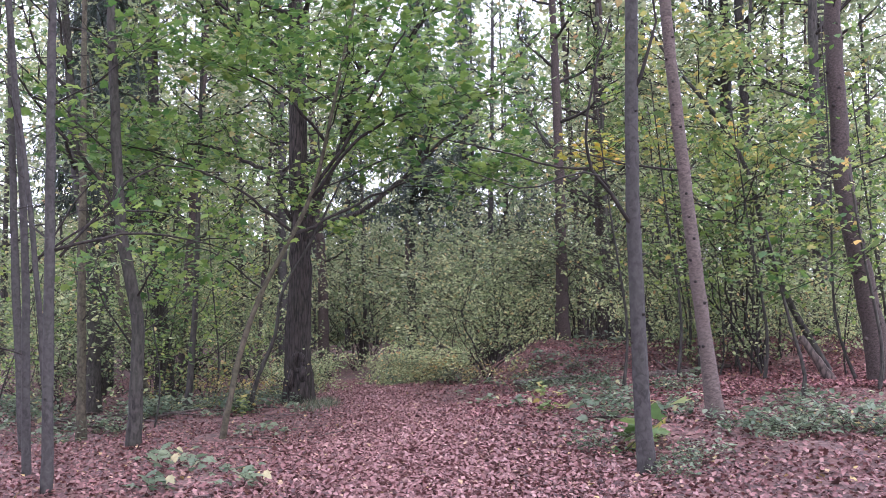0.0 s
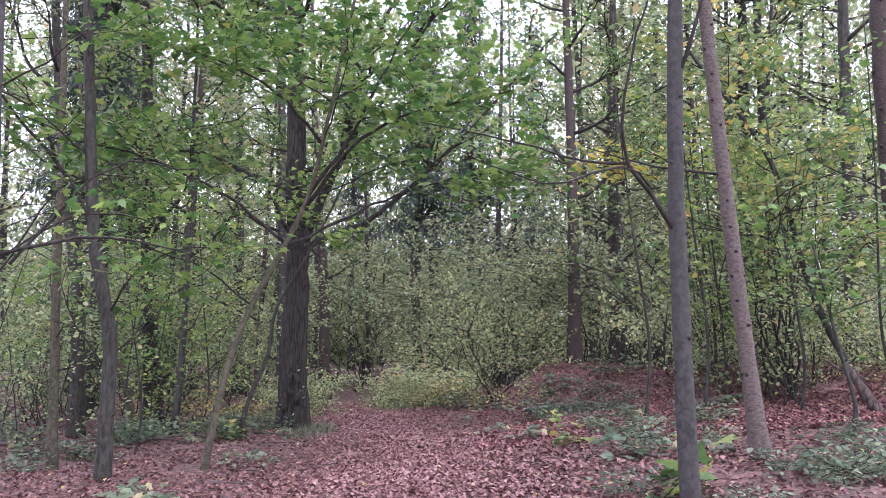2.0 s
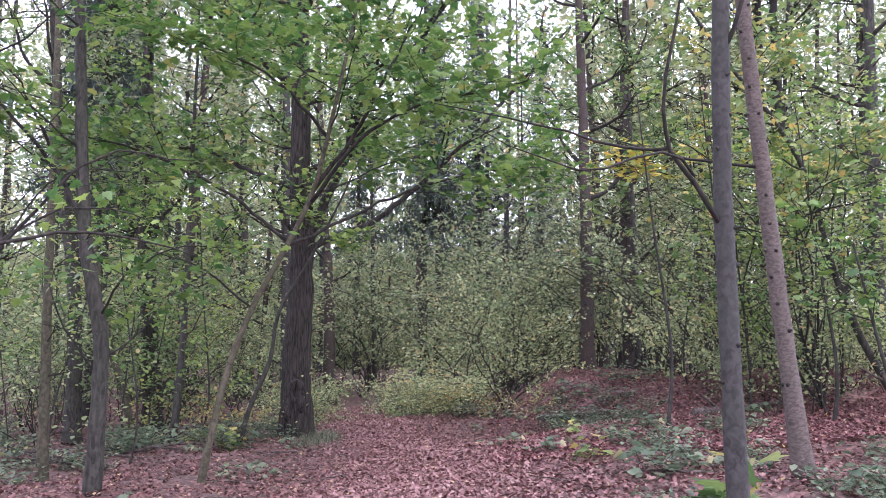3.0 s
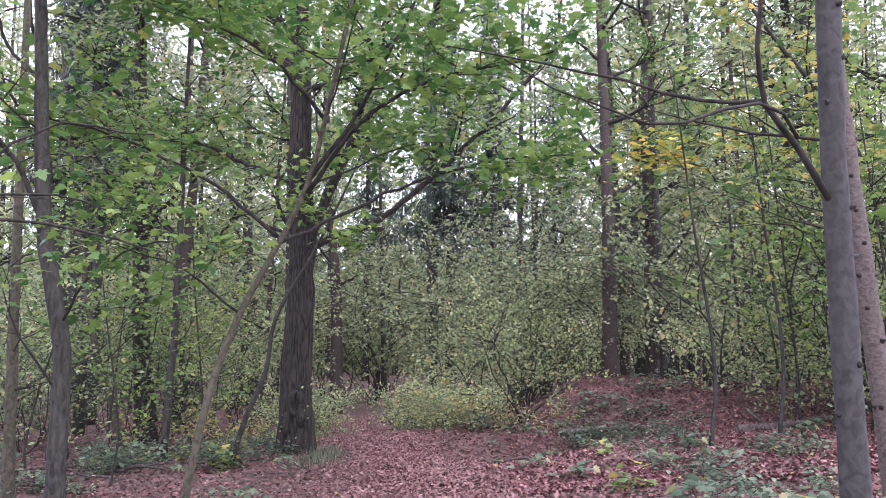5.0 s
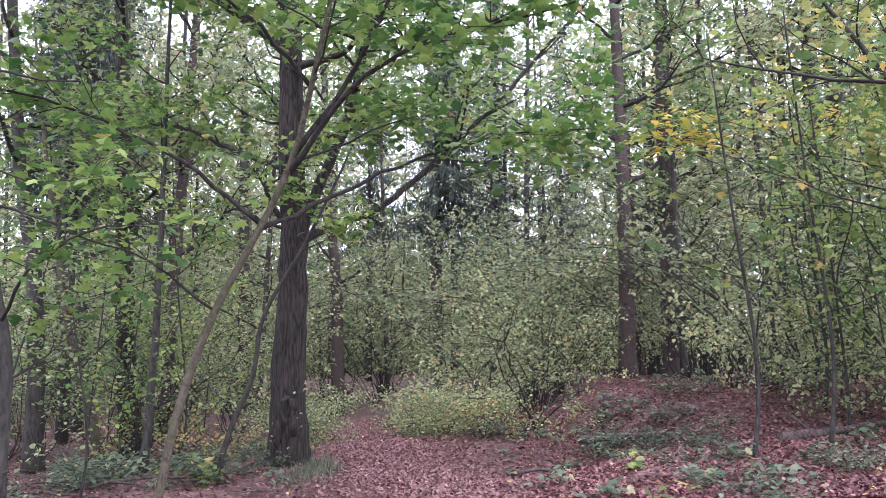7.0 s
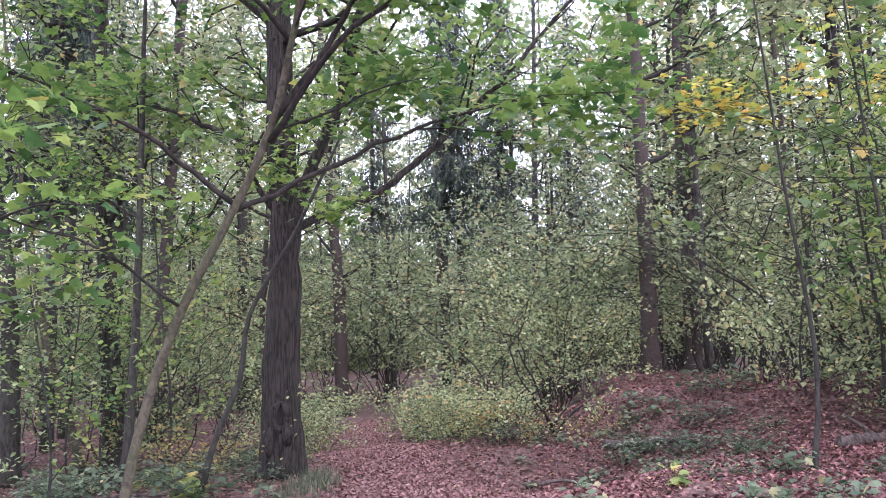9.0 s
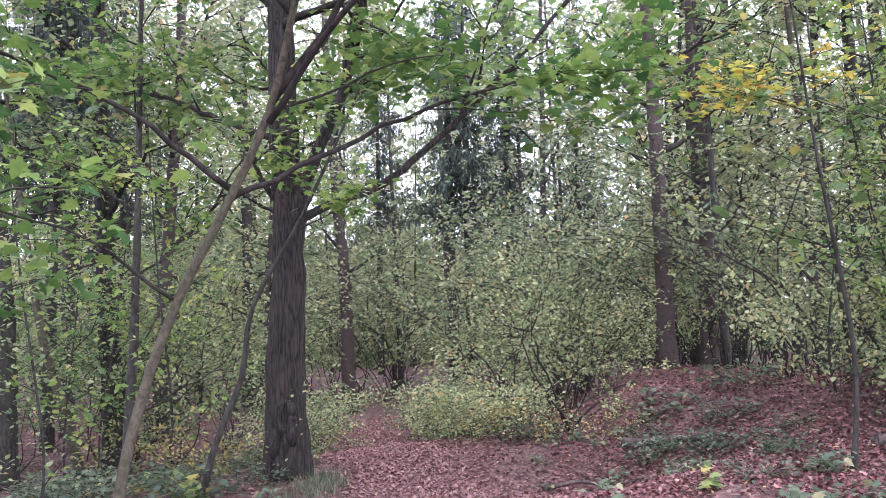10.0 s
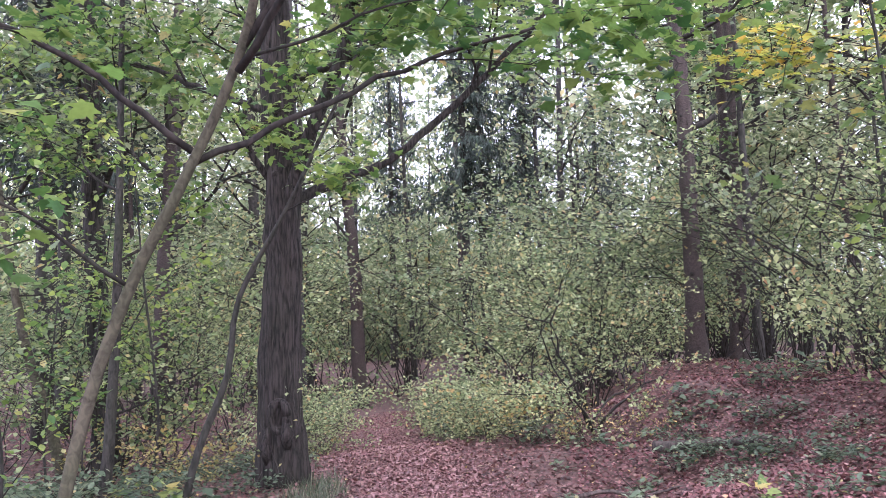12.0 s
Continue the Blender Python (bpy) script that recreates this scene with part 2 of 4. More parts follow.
class Wood:
    """Tapered tubes gathered into one mesh."""

    def __init__(self):
        self.v, self.f, self.n = [], [], 0

    def tube(self, pts, radii, sides=5, rough=0.0, rng=None, ridges=0.0):
        pts, radii = np.asarray(pts, float), np.asarray(radii, float)
        t = np.gradient(pts, axis=0)
        t /= np.linalg.norm(t, axis=1)[:, None] + 1e-9
        ref = np.eye(3)[np.argmin(np.abs(t.mean(0)))]
        u = np.cross(t, ref)
        u /= np.linalg.norm(u, axis=1)[:, None] + 1e-9
        w = np.cross(t, u)
        a = np.arange(sides) * 2 * np.pi / sides
        r = np.repeat(radii[:, None], sides, 1)
        if ridges:
            r = r * np.array([[1 + ridges * (abs(noise.noise(Vector((6 * math.cos(b), 6 * math.sin(b), 0.9 * q[2])))) * 2 + 0.6 * noise.noise(Vector((15 * math.cos(b), 15 * math.sin(b), 3 * q[2])))) for b in a] for q in pts])
        elif rough:
            r = r * (1 + rough * rng.normal(0, 1, r.shape))
        ring = pts[:, None] + r[..., None] * (np.cos(a)[None, :, None] * u[:, None] + np.sin(a)[None, :, None] * w[:, None])
        m = len(pts)
        if self.n:
            have = np.concatenate(self.v)
            near = int(np.argmin(((have - pts[0]) ** 2).sum(1)))
            self.f.append((near, self.n, self.n + 1))
        i = self.n + np.arange(m - 1)[:, None] * sides + np.arange(sides)[None]
        j = self.n + np.arange(m - 1)[:, None] * sides + (np.arange(sides)[None] + 1) % sides
        self.f += [tuple(q) for q in np.stack([i, j, j + sides, i + sides], -1).reshape(-1, 4).tolist()]
        self.f.append(tuple(range(self.n + (m - 1) * sides, self.n + m * sides)))
        if sides > 5:
            self.f.append(tuple(range(self.n + sides - 1, self.n - 1, -1)))
        self.v.append(ring.reshape(-1, 3))
        self.n += m * sides

    def mesh(self, name):
        return build_mesh(name, np.concatenate(self.v), self.f, True)


def part(name, me, mat, parent, label="", kind=""):
    ob = new(name, me)
    me.materials.append(mat)
    ob.parent = parent
    return tagged(ob, label, kind=kind)


def smooth_line(pts, step=0.25):
    """A Catmull-Rom line through a few points."""
    p = np.asarray(pts, float)
    q = np.vstack([2 * p[0] - p[1], p, 2 * p[-1] - p[-2]])
    out = []
    for i in range(1, len(q) - 2):
        n = max(2, int(np.linalg.norm(q[i + 1] - q[i]) / step))
        for s in np.arange(n) / n:
            a, b, c, d = q[i - 1], q[i], q[i + 1], q[i + 2]
            out.append(0.5 * (2 * b + (c - a) * s + (2 * a - 5 * b + 4 * c - d) * s * s + (3 * b - a - 3 * c + d) * s ** 3))
    out.append(p[-1])
    return np.array(out)


def grow(wood, spots, start, way, length, radius, rng, order, lift=0.0, wander=0.16, twigs=5, flat=0.5, every=0.12, drawn=0):
    """A branch that wanders, forks into twigs, and leaves spots for its leaves."""
    n = max(2 if radius < 0.008 else 3, int(length / (0.25 if radius > 0.012 else 0.5)))
    p, d = np.array(start, float), np.array(way, float)
    d /= np.linalg.norm(d) + 1e-9
    pts = [p.copy()]
    for i in range(n):
        d = d + rng.normal(0, wander, 3) * (1, 1, flat) + (0, 0, lift / n)
        d /= np.linalg.norm(d)
        p = p + d * length / n
        pts.append(p.copy())
    pts = np.array(pts)
    if order >= drawn:
        wood.tube(pts, np.linspace(radius, max(radius * 0.3, 0.0025), n + 1), 6 if radius > 0.03 else 4 if radius > 0.01 else 3)
    if order > 0:
        for k in range(twigs):
            at = rng.uniform(0.25, 1.0) if k else 1.0
            i = min(n - 1, int(at * n))
            t = pts[i + 1] - pts[i]
            side = np.cross(t, (0, 0, 1.0))
            side /= np.linalg.norm(side) + 1e-9
            s = rng.choice((-1, 1))
            w = t / np.linalg.norm(t) * rng.uniform(0.5, 1.1) + side * s * rng.uniform(0.5, 1.1) + rng.normal(0, 0.25, 3) * (1, 1, flat)
            grow(wood, spots, pts[i + 1], w, length * rng.uniform(0.35, 0.6), radius * rng.uniform(0.4, 0.55), rng, order - 1, lift * 0.4, wander, twigs, flat, every, drawn)
    if order <= 1:
        m = max(2, int(length / every))
        for s in np.linspace(0.25, 1, m):
            i = min(n, int(s * n))
            spots.append(pts[i] + rng.normal(0, 0.05, 3))


def thing(name, at, label, category, group=""):
    ob = new(name)
    ob.empty_display_size = 0.2
    ob.location = at
    return tagged(ob, label, category, group)


# ---- ground ----
HEIGHTS = np.array([
    (0, 0, 0), (-0.2, 7.5, -0.05), (1.9, 8.0, 0.04), (4.2, 9.6, 0.1), (3.37, 10.6, 0.25), (6.5, 13.8, 0.45), (-3.9, 8.6, -0.2),
    (-5, 10, -0.3), (-4.4, 12.5, -0.35), (-6.6, 15.8, -0.65), (-3.59, 14.2, -0.45), (-7.2, 22, -0.9), (-3.3, 20, -0.38),
    (-7.7, 24.3, -0.87), (-8.5, 28, -0.8), (0.8, 18.4, -0.35), (1, 21, -0.1), (3.52, 25.5, 0.9), (2.9, 22.0, 0.75), (4.5, 16.2, 0.35), (3.2, 16, 0.2),
    (0, 25.5, -0.5), (-2.5, 26, -0.57), (-3, 30, -0.72), (-3.4, 35, -0.92), (9.1, 20.9, 1.0), (6, 20, 1.0), (-5.5, 40, -1.1), (-1.6, 46, -0.6), (8, 34, 0.6),
])


def ground_z(x, y):
    """The floor of the wood: a bank on one side, a gentle fall on the other."""
    x, y = np.asarray(x, float), np.asarray(y, float)
    d = (x[..., None] - HEIGHTS[:, 0]) ** 2 + (y[..., None] - HEIGHTS[:, 1]) ** 2
    w = 1 / (d + 0.35) ** 1.6
    return (w * HEIGHTS[:, 2]).sum(-1) / w.sum(-1)


def gz(x, y):
    return float(ground_z(x, y))


PATH_Y, PATH_X = (-5, 8, 14, 19, 22.5, 26, 30, 34, 38, 44, 60), (0.2, 0.0, -0.5, -1.2, -2.1, -2.75, -3.2, -3.35, -3.0, -2.0, 0.0)


def path_x(y):
    return np.interp(y, PATH_Y, PATH_X)


def ground():
    xs = np.concatenate([[-700, -300, -140, -80, -50, -36, -27, -21], np.linspace(-17, 15, 129), [19, 25, 34, 48, 80, 140, 300, 700]])
    ys = np.concatenate([[-700, -300, -140, -60, -30, -15, -8], np.linspace(-3, 37, 161), [39, 42, 46, 51, 58, 68, 85, 120, 200, 400, 800]])
    gx, gy = np.meshgrid(xs, ys)
    z = ground_z(gx, gy)
    bumps = np.array([noise.fractal(Vector((a * 0.9, b * 0.9, 3.1)), 0.6, 2.0, 4) for a, b in zip(gx.ravel(), gy.ravel())]).reshape(gx.shape)
    off = np.clip((np.abs(gx - path_x(gy)) - 0.9) / 1.5, 0.15, 1)
    z = z + 0.07 * bumps * off
    nx = len(xs)
    i = (np.arange(len(ys) - 1)[:, None] * nx + np.arange(nx - 1)[None]).ravel()
    f = np.stack([i, i + 1, i + 1 + nx, i + nx], -1).tolist()
    me = build_mesh("ground", np.stack([gx, gy, z], -1).reshape(-1, 3), f, True)
    me.materials.append(SOIL)
    return tagged(new("ground", me), "forest floor of dark mould under red-brown dead leaves", "ground", kind="structure")


ground()


def litter(name, count, xr, yr, on_path, size, mat, label, seed, shape):
    """Dead leaves strewn over the floor, denser nearer the walker's end."""
    rng = np.random.default_rng(seed)
    y = yr[0] + (yr[1] - yr[0]) * rng.random(count) ** 1.5
    if on_path:
        x = path_x(y) + rng.normal(0, 0.8, count) * np.interp(y, (8, 19, 25, 30), (1.1, 0.85, 0.55, 0.45))
    else:
        x = rng.uniform(xr[0], xr[1], count) * np.clip(0.35 + y / 26, 0.35, 1.2)
        keep = (np.abs(x - path_x(y)) > 0.6) | (rng.random(count) < 0.35)
        x, y = x[keep], y[keep]
    z = ground_z(x, y) + rng.uniform(0.012, 0.05, len(x))
    me = leaf_mesh(name, shape, np.stack([x, y, z], -1), size, rng, 0.38)
    me.materials.append(mat)
    return tagged(new(name, me), label, "dead leaves", kind="stuff")


litter("path_leaves", 120000, None, (2.5, 36), True, 0.05, LITTER_PATH, "trodden pinkish-brown dead leaves covering the path", 11, curl_shape())
litter("fallen_leaves", 190000, (-13, 11), (3, 34), False, 0.056, LITTER, "red-brown fallen leaves strewn over the forest floor", 12, curl_shape())
litter("bank_leaves", 60000, (0.5, 8.5), (13, 25), False, 0.056, LITTER, "red-brown dead leaves covering the bank", 14, curl_shape())
litter("fallen_maple_leaves", 7000, (-7, 7), (3, 24), False, 0.085, LITTER, "broad dry maple leaves lying on the forest floor", 13, maple_shape())


# ---- trees ----
def trunk_line(pts, top):
    """Pts carried up to the height `top` along the last stretch, bending upright."""
    pts = [tuple(p) for p in pts]
    a, b = np.array(pts[-2], float), np.array(pts[-1], float)
    d = (b - a) / np.linalg.norm(b - a)
    while b[2] < top:
        d = d * 0.9 + np.array((0, 0, 1)) * 0.1
        d /= np.linalg.norm(d)
        b = b + d * 1.2
        pts.append(tuple(b))
    return smooth_line(pts)


def tree(name, pts, radius, top, bark, leaf, shape, label, category="tree", limbs=(), limb_from=3.0, limb_count=8, limb_length=2.0,
         leaf_size=0.13, seed=0, twigs=5, flare=0.35, lift=0.4, leaf_tilt=0.45, group="", every=0.12, order=2, sides=12, rough=0.03, many=2, loose=0.16, drawn=0, ridges=0.0, bare=0, scars=0):
    """A tree with trunk, limbs and crown; pts are the trunk's course, its foot first; limbs: courses of its own limbs with their radius."""
    rng = np.random.default_rng(seed)
    foot = np.array(pts[0], float)
    foot[2] = gz(foot[0], foot[1])
    line = trunk_line([tuple(foot - (0, 0, 0.15))] + [tuple(p) for p in pts[1:]], top) - foot
    line[1:-1, :2] += rng.normal(0, radius * 0.05, (len(line) - 2, 2))
    h = line[:, 2]
    r = radius * (1 - 0.75 * np.clip(h / (top + 1), 0, 1)) * (1 + flare * np.exp(-np.clip(h, 0, 9) * 4 / (radius * 12 + 0.3)))
    ob = thing(name, foot, label, category, group)
    w = Wood()
    w.tube(line, r, sides, rough, rng, ridges)
    for k in range(int(top * 0.9) if not drawn else 0):
        i = rng.integers(3, len(line) - 2)
        a = rng.uniform(0, 6.28)
        d = np.array((math.cos(a), math.sin(a), 0.25))
        w.tube([line[i], line[i] + d * r[i] * 1.05, line[i] + d * (r[i] * 1.12 + 0.02)], [r[i] * 0.3, r[i] * 0.22, r[i] * 0.1], 6)
    part("trunk", w.mesh("trunk"), bark, ob)
    for k in range(scars):
        i = int(np.argmin(np.abs(h - (0.5 + 6.5 * (k + rng.random()) / scars))))
        a = rng.uniform(math.pi, 2 * math.pi)
        d = np.array((math.cos(a), math.sin(a), 0.15))
        sw = Wood()
        sw.tube([line[i] + d * r[i] * 0.9, line[i] + d * (r[i] + 0.004), line[i] + d * (r[i] + rng.uniform(0.008, 0.03))], [r[i] * 0.3, r[i] * 0.2, r[i] * 0.08], 6)
        part("branch_scar", sw.mesh("branch_scar"), TWIG, ob)
    spots = []
    for course, lr, leafy in limbs:
        lw = Wood()
        c = smooth_line(np.array(course, float) - foot, 0.2)
        c[1:] += rng.normal(0, 0.012, (len(c) - 1, 3))
        rr = np.linspace(lr, lr * 0.3, len(c))
        lw.tube(c, rr, 8)
        for k in range(int(leafy)):
            i = rng.integers(len(c) // 3, len(c))
            a = rng.normal(0, 1, 3) * (1, 1, 0.5)
            grow(lw, spots, c[i], a + (c[i] - c[max(i - 2, 0)]) * 2, limb_length * rng.uniform(0.35, 0.8), rr[i] * 0.5, rng, 1, lift * 0.5, twigs=twigs, every=every)
        part("limb", lw.mesh("limb"), TWIG if lr < 0.045 else bark, ob)
    for k in range(bare):
        i = int(np.argmin(np.abs(h - rng.uniform(1.2, min(7.0, top * 0.6)))))
        a = rng.uniform(0, 6.28)
        lw = Wood()
        grow(lw, [], line[i], (math.cos(a), math.sin(a), rng.uniform(-0.1, 0.7)), rng.uniform(0.6, 1.9), min(r[i] * 0.28, 0.018), rng, 1, 0.3, 0.2, 4)
        part("bare_branch", lw.mesh("bare_branch"), TWIG, ob)
    for k in range(limb_count):
        z = limb_from + (top - limb_from) * ((k + rng.random()) / limb_count) ** 0.9
        i = int(np.argmin(np.abs(h + foot[2] - z)))
        a = k * 2.4 + rng.uniform(-0.6, 0.6)
        lw = Wood()
        grow(lw, spots, line[i], (math.cos(a), math.sin(a), rng.uniform(0.1, 0.8)), limb_length * rng.uniform(0.7, 1.25), min(r[i] * 0.45, 0.07), rng, order, lift, twigs=twigs, every=every, drawn=drawn)
        part("limb", lw.mesh("limb"), TWIG, ob)
    if spots:
        part("crown", leaf_mesh("crown", shape, spots, leaf_size, rng, leaf_tilt, None, 0.0, many, loose), leaf, ob, kind="stuff")
    return ob


# old oak beside the path, and the maples around it
old_oak = tree("oak_tree", [(-3.27, 19.98, 0.00), (-3.30, 19.98, 1.09), (-3.24, 19.98, 3.26), (-3.33, 19.98, 5.64), (-3.38, 19.98, 7.81)], 0.275, 15, BARK_OAK, OAK_LEAF, maple_shape(),
     "old oak with dark, deeply furrowed bark beside the path", limbs=[
         ([(-3.31, 19.98, 3.36), (-2.58, 20.39, 3.83), (-1.86, 20.91, 4.19), (-0.77, 21.11, 5.12), (0.26, 21.22, 6.16), (1.65, 21.22, 7.71), (2.58, 21.11, 8.75)], 0.075, 8),
         ([(-3.36, 19.98, 6.78), (-3.72, 19.87, 7.14), (-4.70, 19.66, 7.92), (-5.27, 19.56, 9.06)], 0.1, 6),
         ([(-3.31, 19.98, 3.67), (-3.62, 19.77, 4.09), (-3.72, 19.66, 4.61), (-3.51, 19.56, 4.97)], 0.06, 2),
         ([(-3.20, 19.87, 3.26), (-2.79, 19.66, 4.30), (-2.17, 19.46, 5.74), (-1.76, 19.35, 7.40), (-0.93, 19.25, 9.26)], 0.11, 8),
         ([(-3.31, 19.98, 4.71), (-4.34, 20.08, 5.12), (-5.37, 20.49, 5.64), (-6.40, 20.91, 5.85)], 0.06, 6)],
     limb_from=4.6, limb_count=18, limb_length=2.8, leaf_size=0.15, seed=1, flare=0.32, sides=80, ridges=0.09, many=3, loose=0.24)
burl = Wood()
a = np.linspace(0, 2 * math.pi, 22)
burl.tube(np.stack([0.03 + 0.11 * np.cos(a), -0.31 - 0.02 * np.cos(2 * a), 0.95 + 0.2 * np.sin(a)], -1), 0.05 + 0.015 * np.sin(3 * a), 10)
burl.tube([(0.12, -0.26, 0.5), (0.14, -0.33, 0.7), (0.1, -0.3, 0.95)], [0.05, 0.09, 0.03], 10)
burl.tube([(-0.14, -0.27, 0.3), (-0.16, -0.36, 0.5), (-0.12, -0.28, 0.8)], [0.04, 0.08, 0.03], 10)
part("burl", burl.mesh("burl"), BARK_OAK, old_oak, "knotted burl round an old wound")
tree("maple_tree", [(-3.59, 14.21, 0.00), (-3.31, 14.21, 0.86), (-2.95, 14.21, 1.94), (-2.46, 14.17, 2.86), (-2.10, 14.11, 3.60), (-1.85, 14.05, 4.56), (-1.51, 14.00, 6.20)], 0.053, 8, BARK_OLIVE, MAPLE, maple_shape(),
     "slender maple leaning over the path with green leaves", limbs=[
         ([(-2.10, 14.11, 3.51), (-1.40, 13.79, 4.31), (-0.50, 13.58, 4.80), (0.90, 13.26, 5.00)], 0.034, 12),
         ([(-2.45, 14.17, 2.96), (-3.41, 13.90, 3.70), (-4.60, 13.58, 4.20), (-5.61, 13.15, 4.31)], 0.027, 12),
         ([(-2.51, 14.17, 2.85), (-1.70, 14.53, 3.30), (-0.81, 14.96, 3.80), (0.29, 15.38, 4.20), (1.40, 15.91, 4.41)], 0.027, 12),
         ([(-2.06, 14.11, 3.70), (-1.51, 14.11, 4.50), (-0.91, 14.00, 5.61), (-0.30, 13.90, 6.81)], 0.034, 6),
         ([(-1.86, 14.11, 4.41), (-2.51, 13.58, 5.11), (-3.61, 13.26, 5.61)], 0.028, 9),
         ([(-2.91, 14.21, 2.00), (-3.50, 13.79, 2.50), (-4.30, 13.47, 2.80)], 0.018, 5)],
     limb_from=3.2, limb_count=11, limb_length=1.8, leaf_size=0.155, seed=2, flare=0.15, lift=0.2, leaf_tilt=0.4, many=2, loose=0.17)
tree("maple_sapling", [(-4.08, 18.3, 0), (-3.86, 18.3, 0.3), (-3.5, 18.3, 1.2), (-3.36, 18.3, 2.1), (-2.8, 18.3, 3.1)], 0.05, 4.8, BARK_DARK, MAPLE, maple_shape(),
     "thin dark leaning maple sapling near the oak", "sapling", limb_from=2.6, limb_count=4, limb_length=0.8, leaf_size=0.13, seed=3, flare=0.2, sides=8)
tree("maple_tree", [(-4.52, 12.84, 0.00), (-4.49, 12.84, 0.47), (-4.50, 12.84, 1.58), (-4.77, 12.84, 2.92), (-4.91, 12.84, 4.79), (-5.01, 12.84, 6.33)], 0.103, 12, BARK_DARK, MAPLE, maple_shape(),
     "bent dark-barked maple with bare lower branches", limbs=[
         ([(-4.76, 12.84, 2.84), (-5.14, 12.64, 3.76), (-5.80, 12.33, 4.58), (-6.27, 12.12, 5.40)], 0.036, 2),
         ([(-4.54, 12.84, 1.81), (-4.11, 12.53, 2.32), (-3.49, 12.33, 2.63), (-2.88, 12.12, 2.63)], 0.018, 3)],
     limb_from=6.0, limb_count=6, limb_length=1.5, seed=4, flare=0.22, many=1, bare=6)
tree("maple_sapling", [(-7.24, 22.00, 0.00), (-7.64, 22.00, 0.47), (-8.05, 22.00, 1.68), (-8.43, 22.00, 3.65)], 0.093, 8, BARK_OLIVE, MAPLE, maple_shape(),
     "leaning grey maple sapling among ground plants", "sapling", limb_from=3.2, limb_count=6, limb_length=1.4, seed=5, many=1, bare=4)
tree("maple_sapling", [(-5.96, 20.42, 0.00), (-5.81, 20.42, 1.63), (-5.77, 20.42, 3.79), (-5.75, 20.42, 5.83)], 0.084, 9, BARK_DARK, MAPLE, maple_shape(),
     "straight dark-barked maple sapling", "sapling", limb_from=2.6, limb_count=8, limb_length=1.4, seed=6, bare=3)
tree("maple_tree", [(-6.37, 15.5, 0), (-6.45, 15.5, 3.0), (-6.52, 15.5, 6.7)], 0.085, 12, BARK_OLIVE, MAPLE, maple_shape(),
     "slim straight grey-barked maple", limb_from=6.8, limb_count=6, limb_length=1.4, seed=7, many=1, bare=5)
for k, (pts, r) in enumerate((
        ([(-3.86, 8.6, 0), (-3.9, 8.6, 2.0), (-3.94, 8.6, 3.9)], 0.058), ([(-4.72, 10, 0), (-4.85, 10, 2.6), (-5.12, 10, 5.3)], 0.05),
        ([(-4.2, 9.5, 0), (-4.5, 9.5, 2.4), (-4.75, 9.5, 4.1)], 0.035), ([(-5.95, 12.5, 0), (-6.16, 12.5, 2.2), (-6.3, 12.5, 4.6)], 0.065))):
    tree("maple_tree", pts, r, 11, BARK_GREY, MAPLE, maple_shape(), "young grey-barked maple in a loose clump", limb_from=6.5, limb_count=5,
         limb_length=1.3, seed=20 + k, twigs=3, every=0.3, many=1, flare=0.1, bare=4, limbs=[([(pts[0][0], pts[0][1], 2.2), (pts[0][0] + 0.8, pts[0][1] + 0.3, 2.4 + 0.4 * k), (pts[0][0] + 1.7, pts[0][1] + 0.4, 2.2 + 0.5 * k)], 0.018, 1)])
# trees on the bank
tree("maple_tree", [(1.90, 8.01, 0.00), (1.85, 8.01, 1.50), (1.83, 8.01, 2.87), (1.87, 8.01, 4.48)], 0.078, 13, BARK_GREY, MAPLE, maple_shape(),
     "smooth grey maple with a dark bare branch", limbs=[
         ([(1.83, 8.01, 2.32), (1.63, 7.91, 2.60), (1.43, 7.83, 2.86), (1.34, 7.74, 3.12), (1.41, 7.65, 3.63), (1.58, 7.56, 4.22)], 0.021, 0),
         ([(1.43, 7.83, 2.86), (1.12, 7.91, 2.88), (0.52, 8.01, 3.08), (-0.22, 8.09, 3.24)], 0.013, 0),
         ([(1.59, 7.87, 2.68), (1.31, 7.63, 2.80), (0.88, 7.39, 2.62), (0.48, 7.20, 2.64), (0.05, 7.05, 2.80)], 0.011, 0),
         ([(1.83, 8.01, 3.55), (2.01, 7.91, 4.04), (2.05, 7.83, 4.79)], 0.021, 0)],
     limb_from=5.6, limb_count=6, limb_length=1.6, seed=30, flare=0.25, many=1, scars=9)
tree("spruce_tree", [(3.37, 10.63, 0.00), (3.20, 10.63, 1.65), (3.05, 10.63, 3.31), (2.87, 10.63, 5.47)], 0.093, 16, BARK_TAN, NEEDLE, small_shape(0.08),
     "leaning trunk with pinkish-brown scaly bark", limb_from=8, limb_count=8, limb_length=1.4, leaf_size=0.1, seed=31, bare=3, scars=22)
tree("spruce_tree", [(6.95, 13.7, 0), (6.74, 13.7, 1.9), (6.46, 13.7, 3.6), (6.4, 13.7, 6.6)], 0.165, 18, BARK_BROWN, NEEDLE, small_shape(0.08),
     "thick leaning trunk with brown scaly bark", limb_from=8, limb_count=8, limb_length=1.6, leaf_size=0.1, seed=32, bare=4, scars=16)
tree("oak_tree", [(3.52, 25.51, 0.00), (3.53, 25.51, 3.44), (3.50, 25.51, 6.74), (3.43, 25.51, 9.47)], 0.188, 16, BARK_BROWN, OAK_LEAF, maple_shape(),
     "straight brown-barked tree on top of the leafy bank", limb_from=4.2, limb_count=12, limb_length=1.8, leaf_size=0.13, seed=33, twigs=4, bare=7, scars=10)
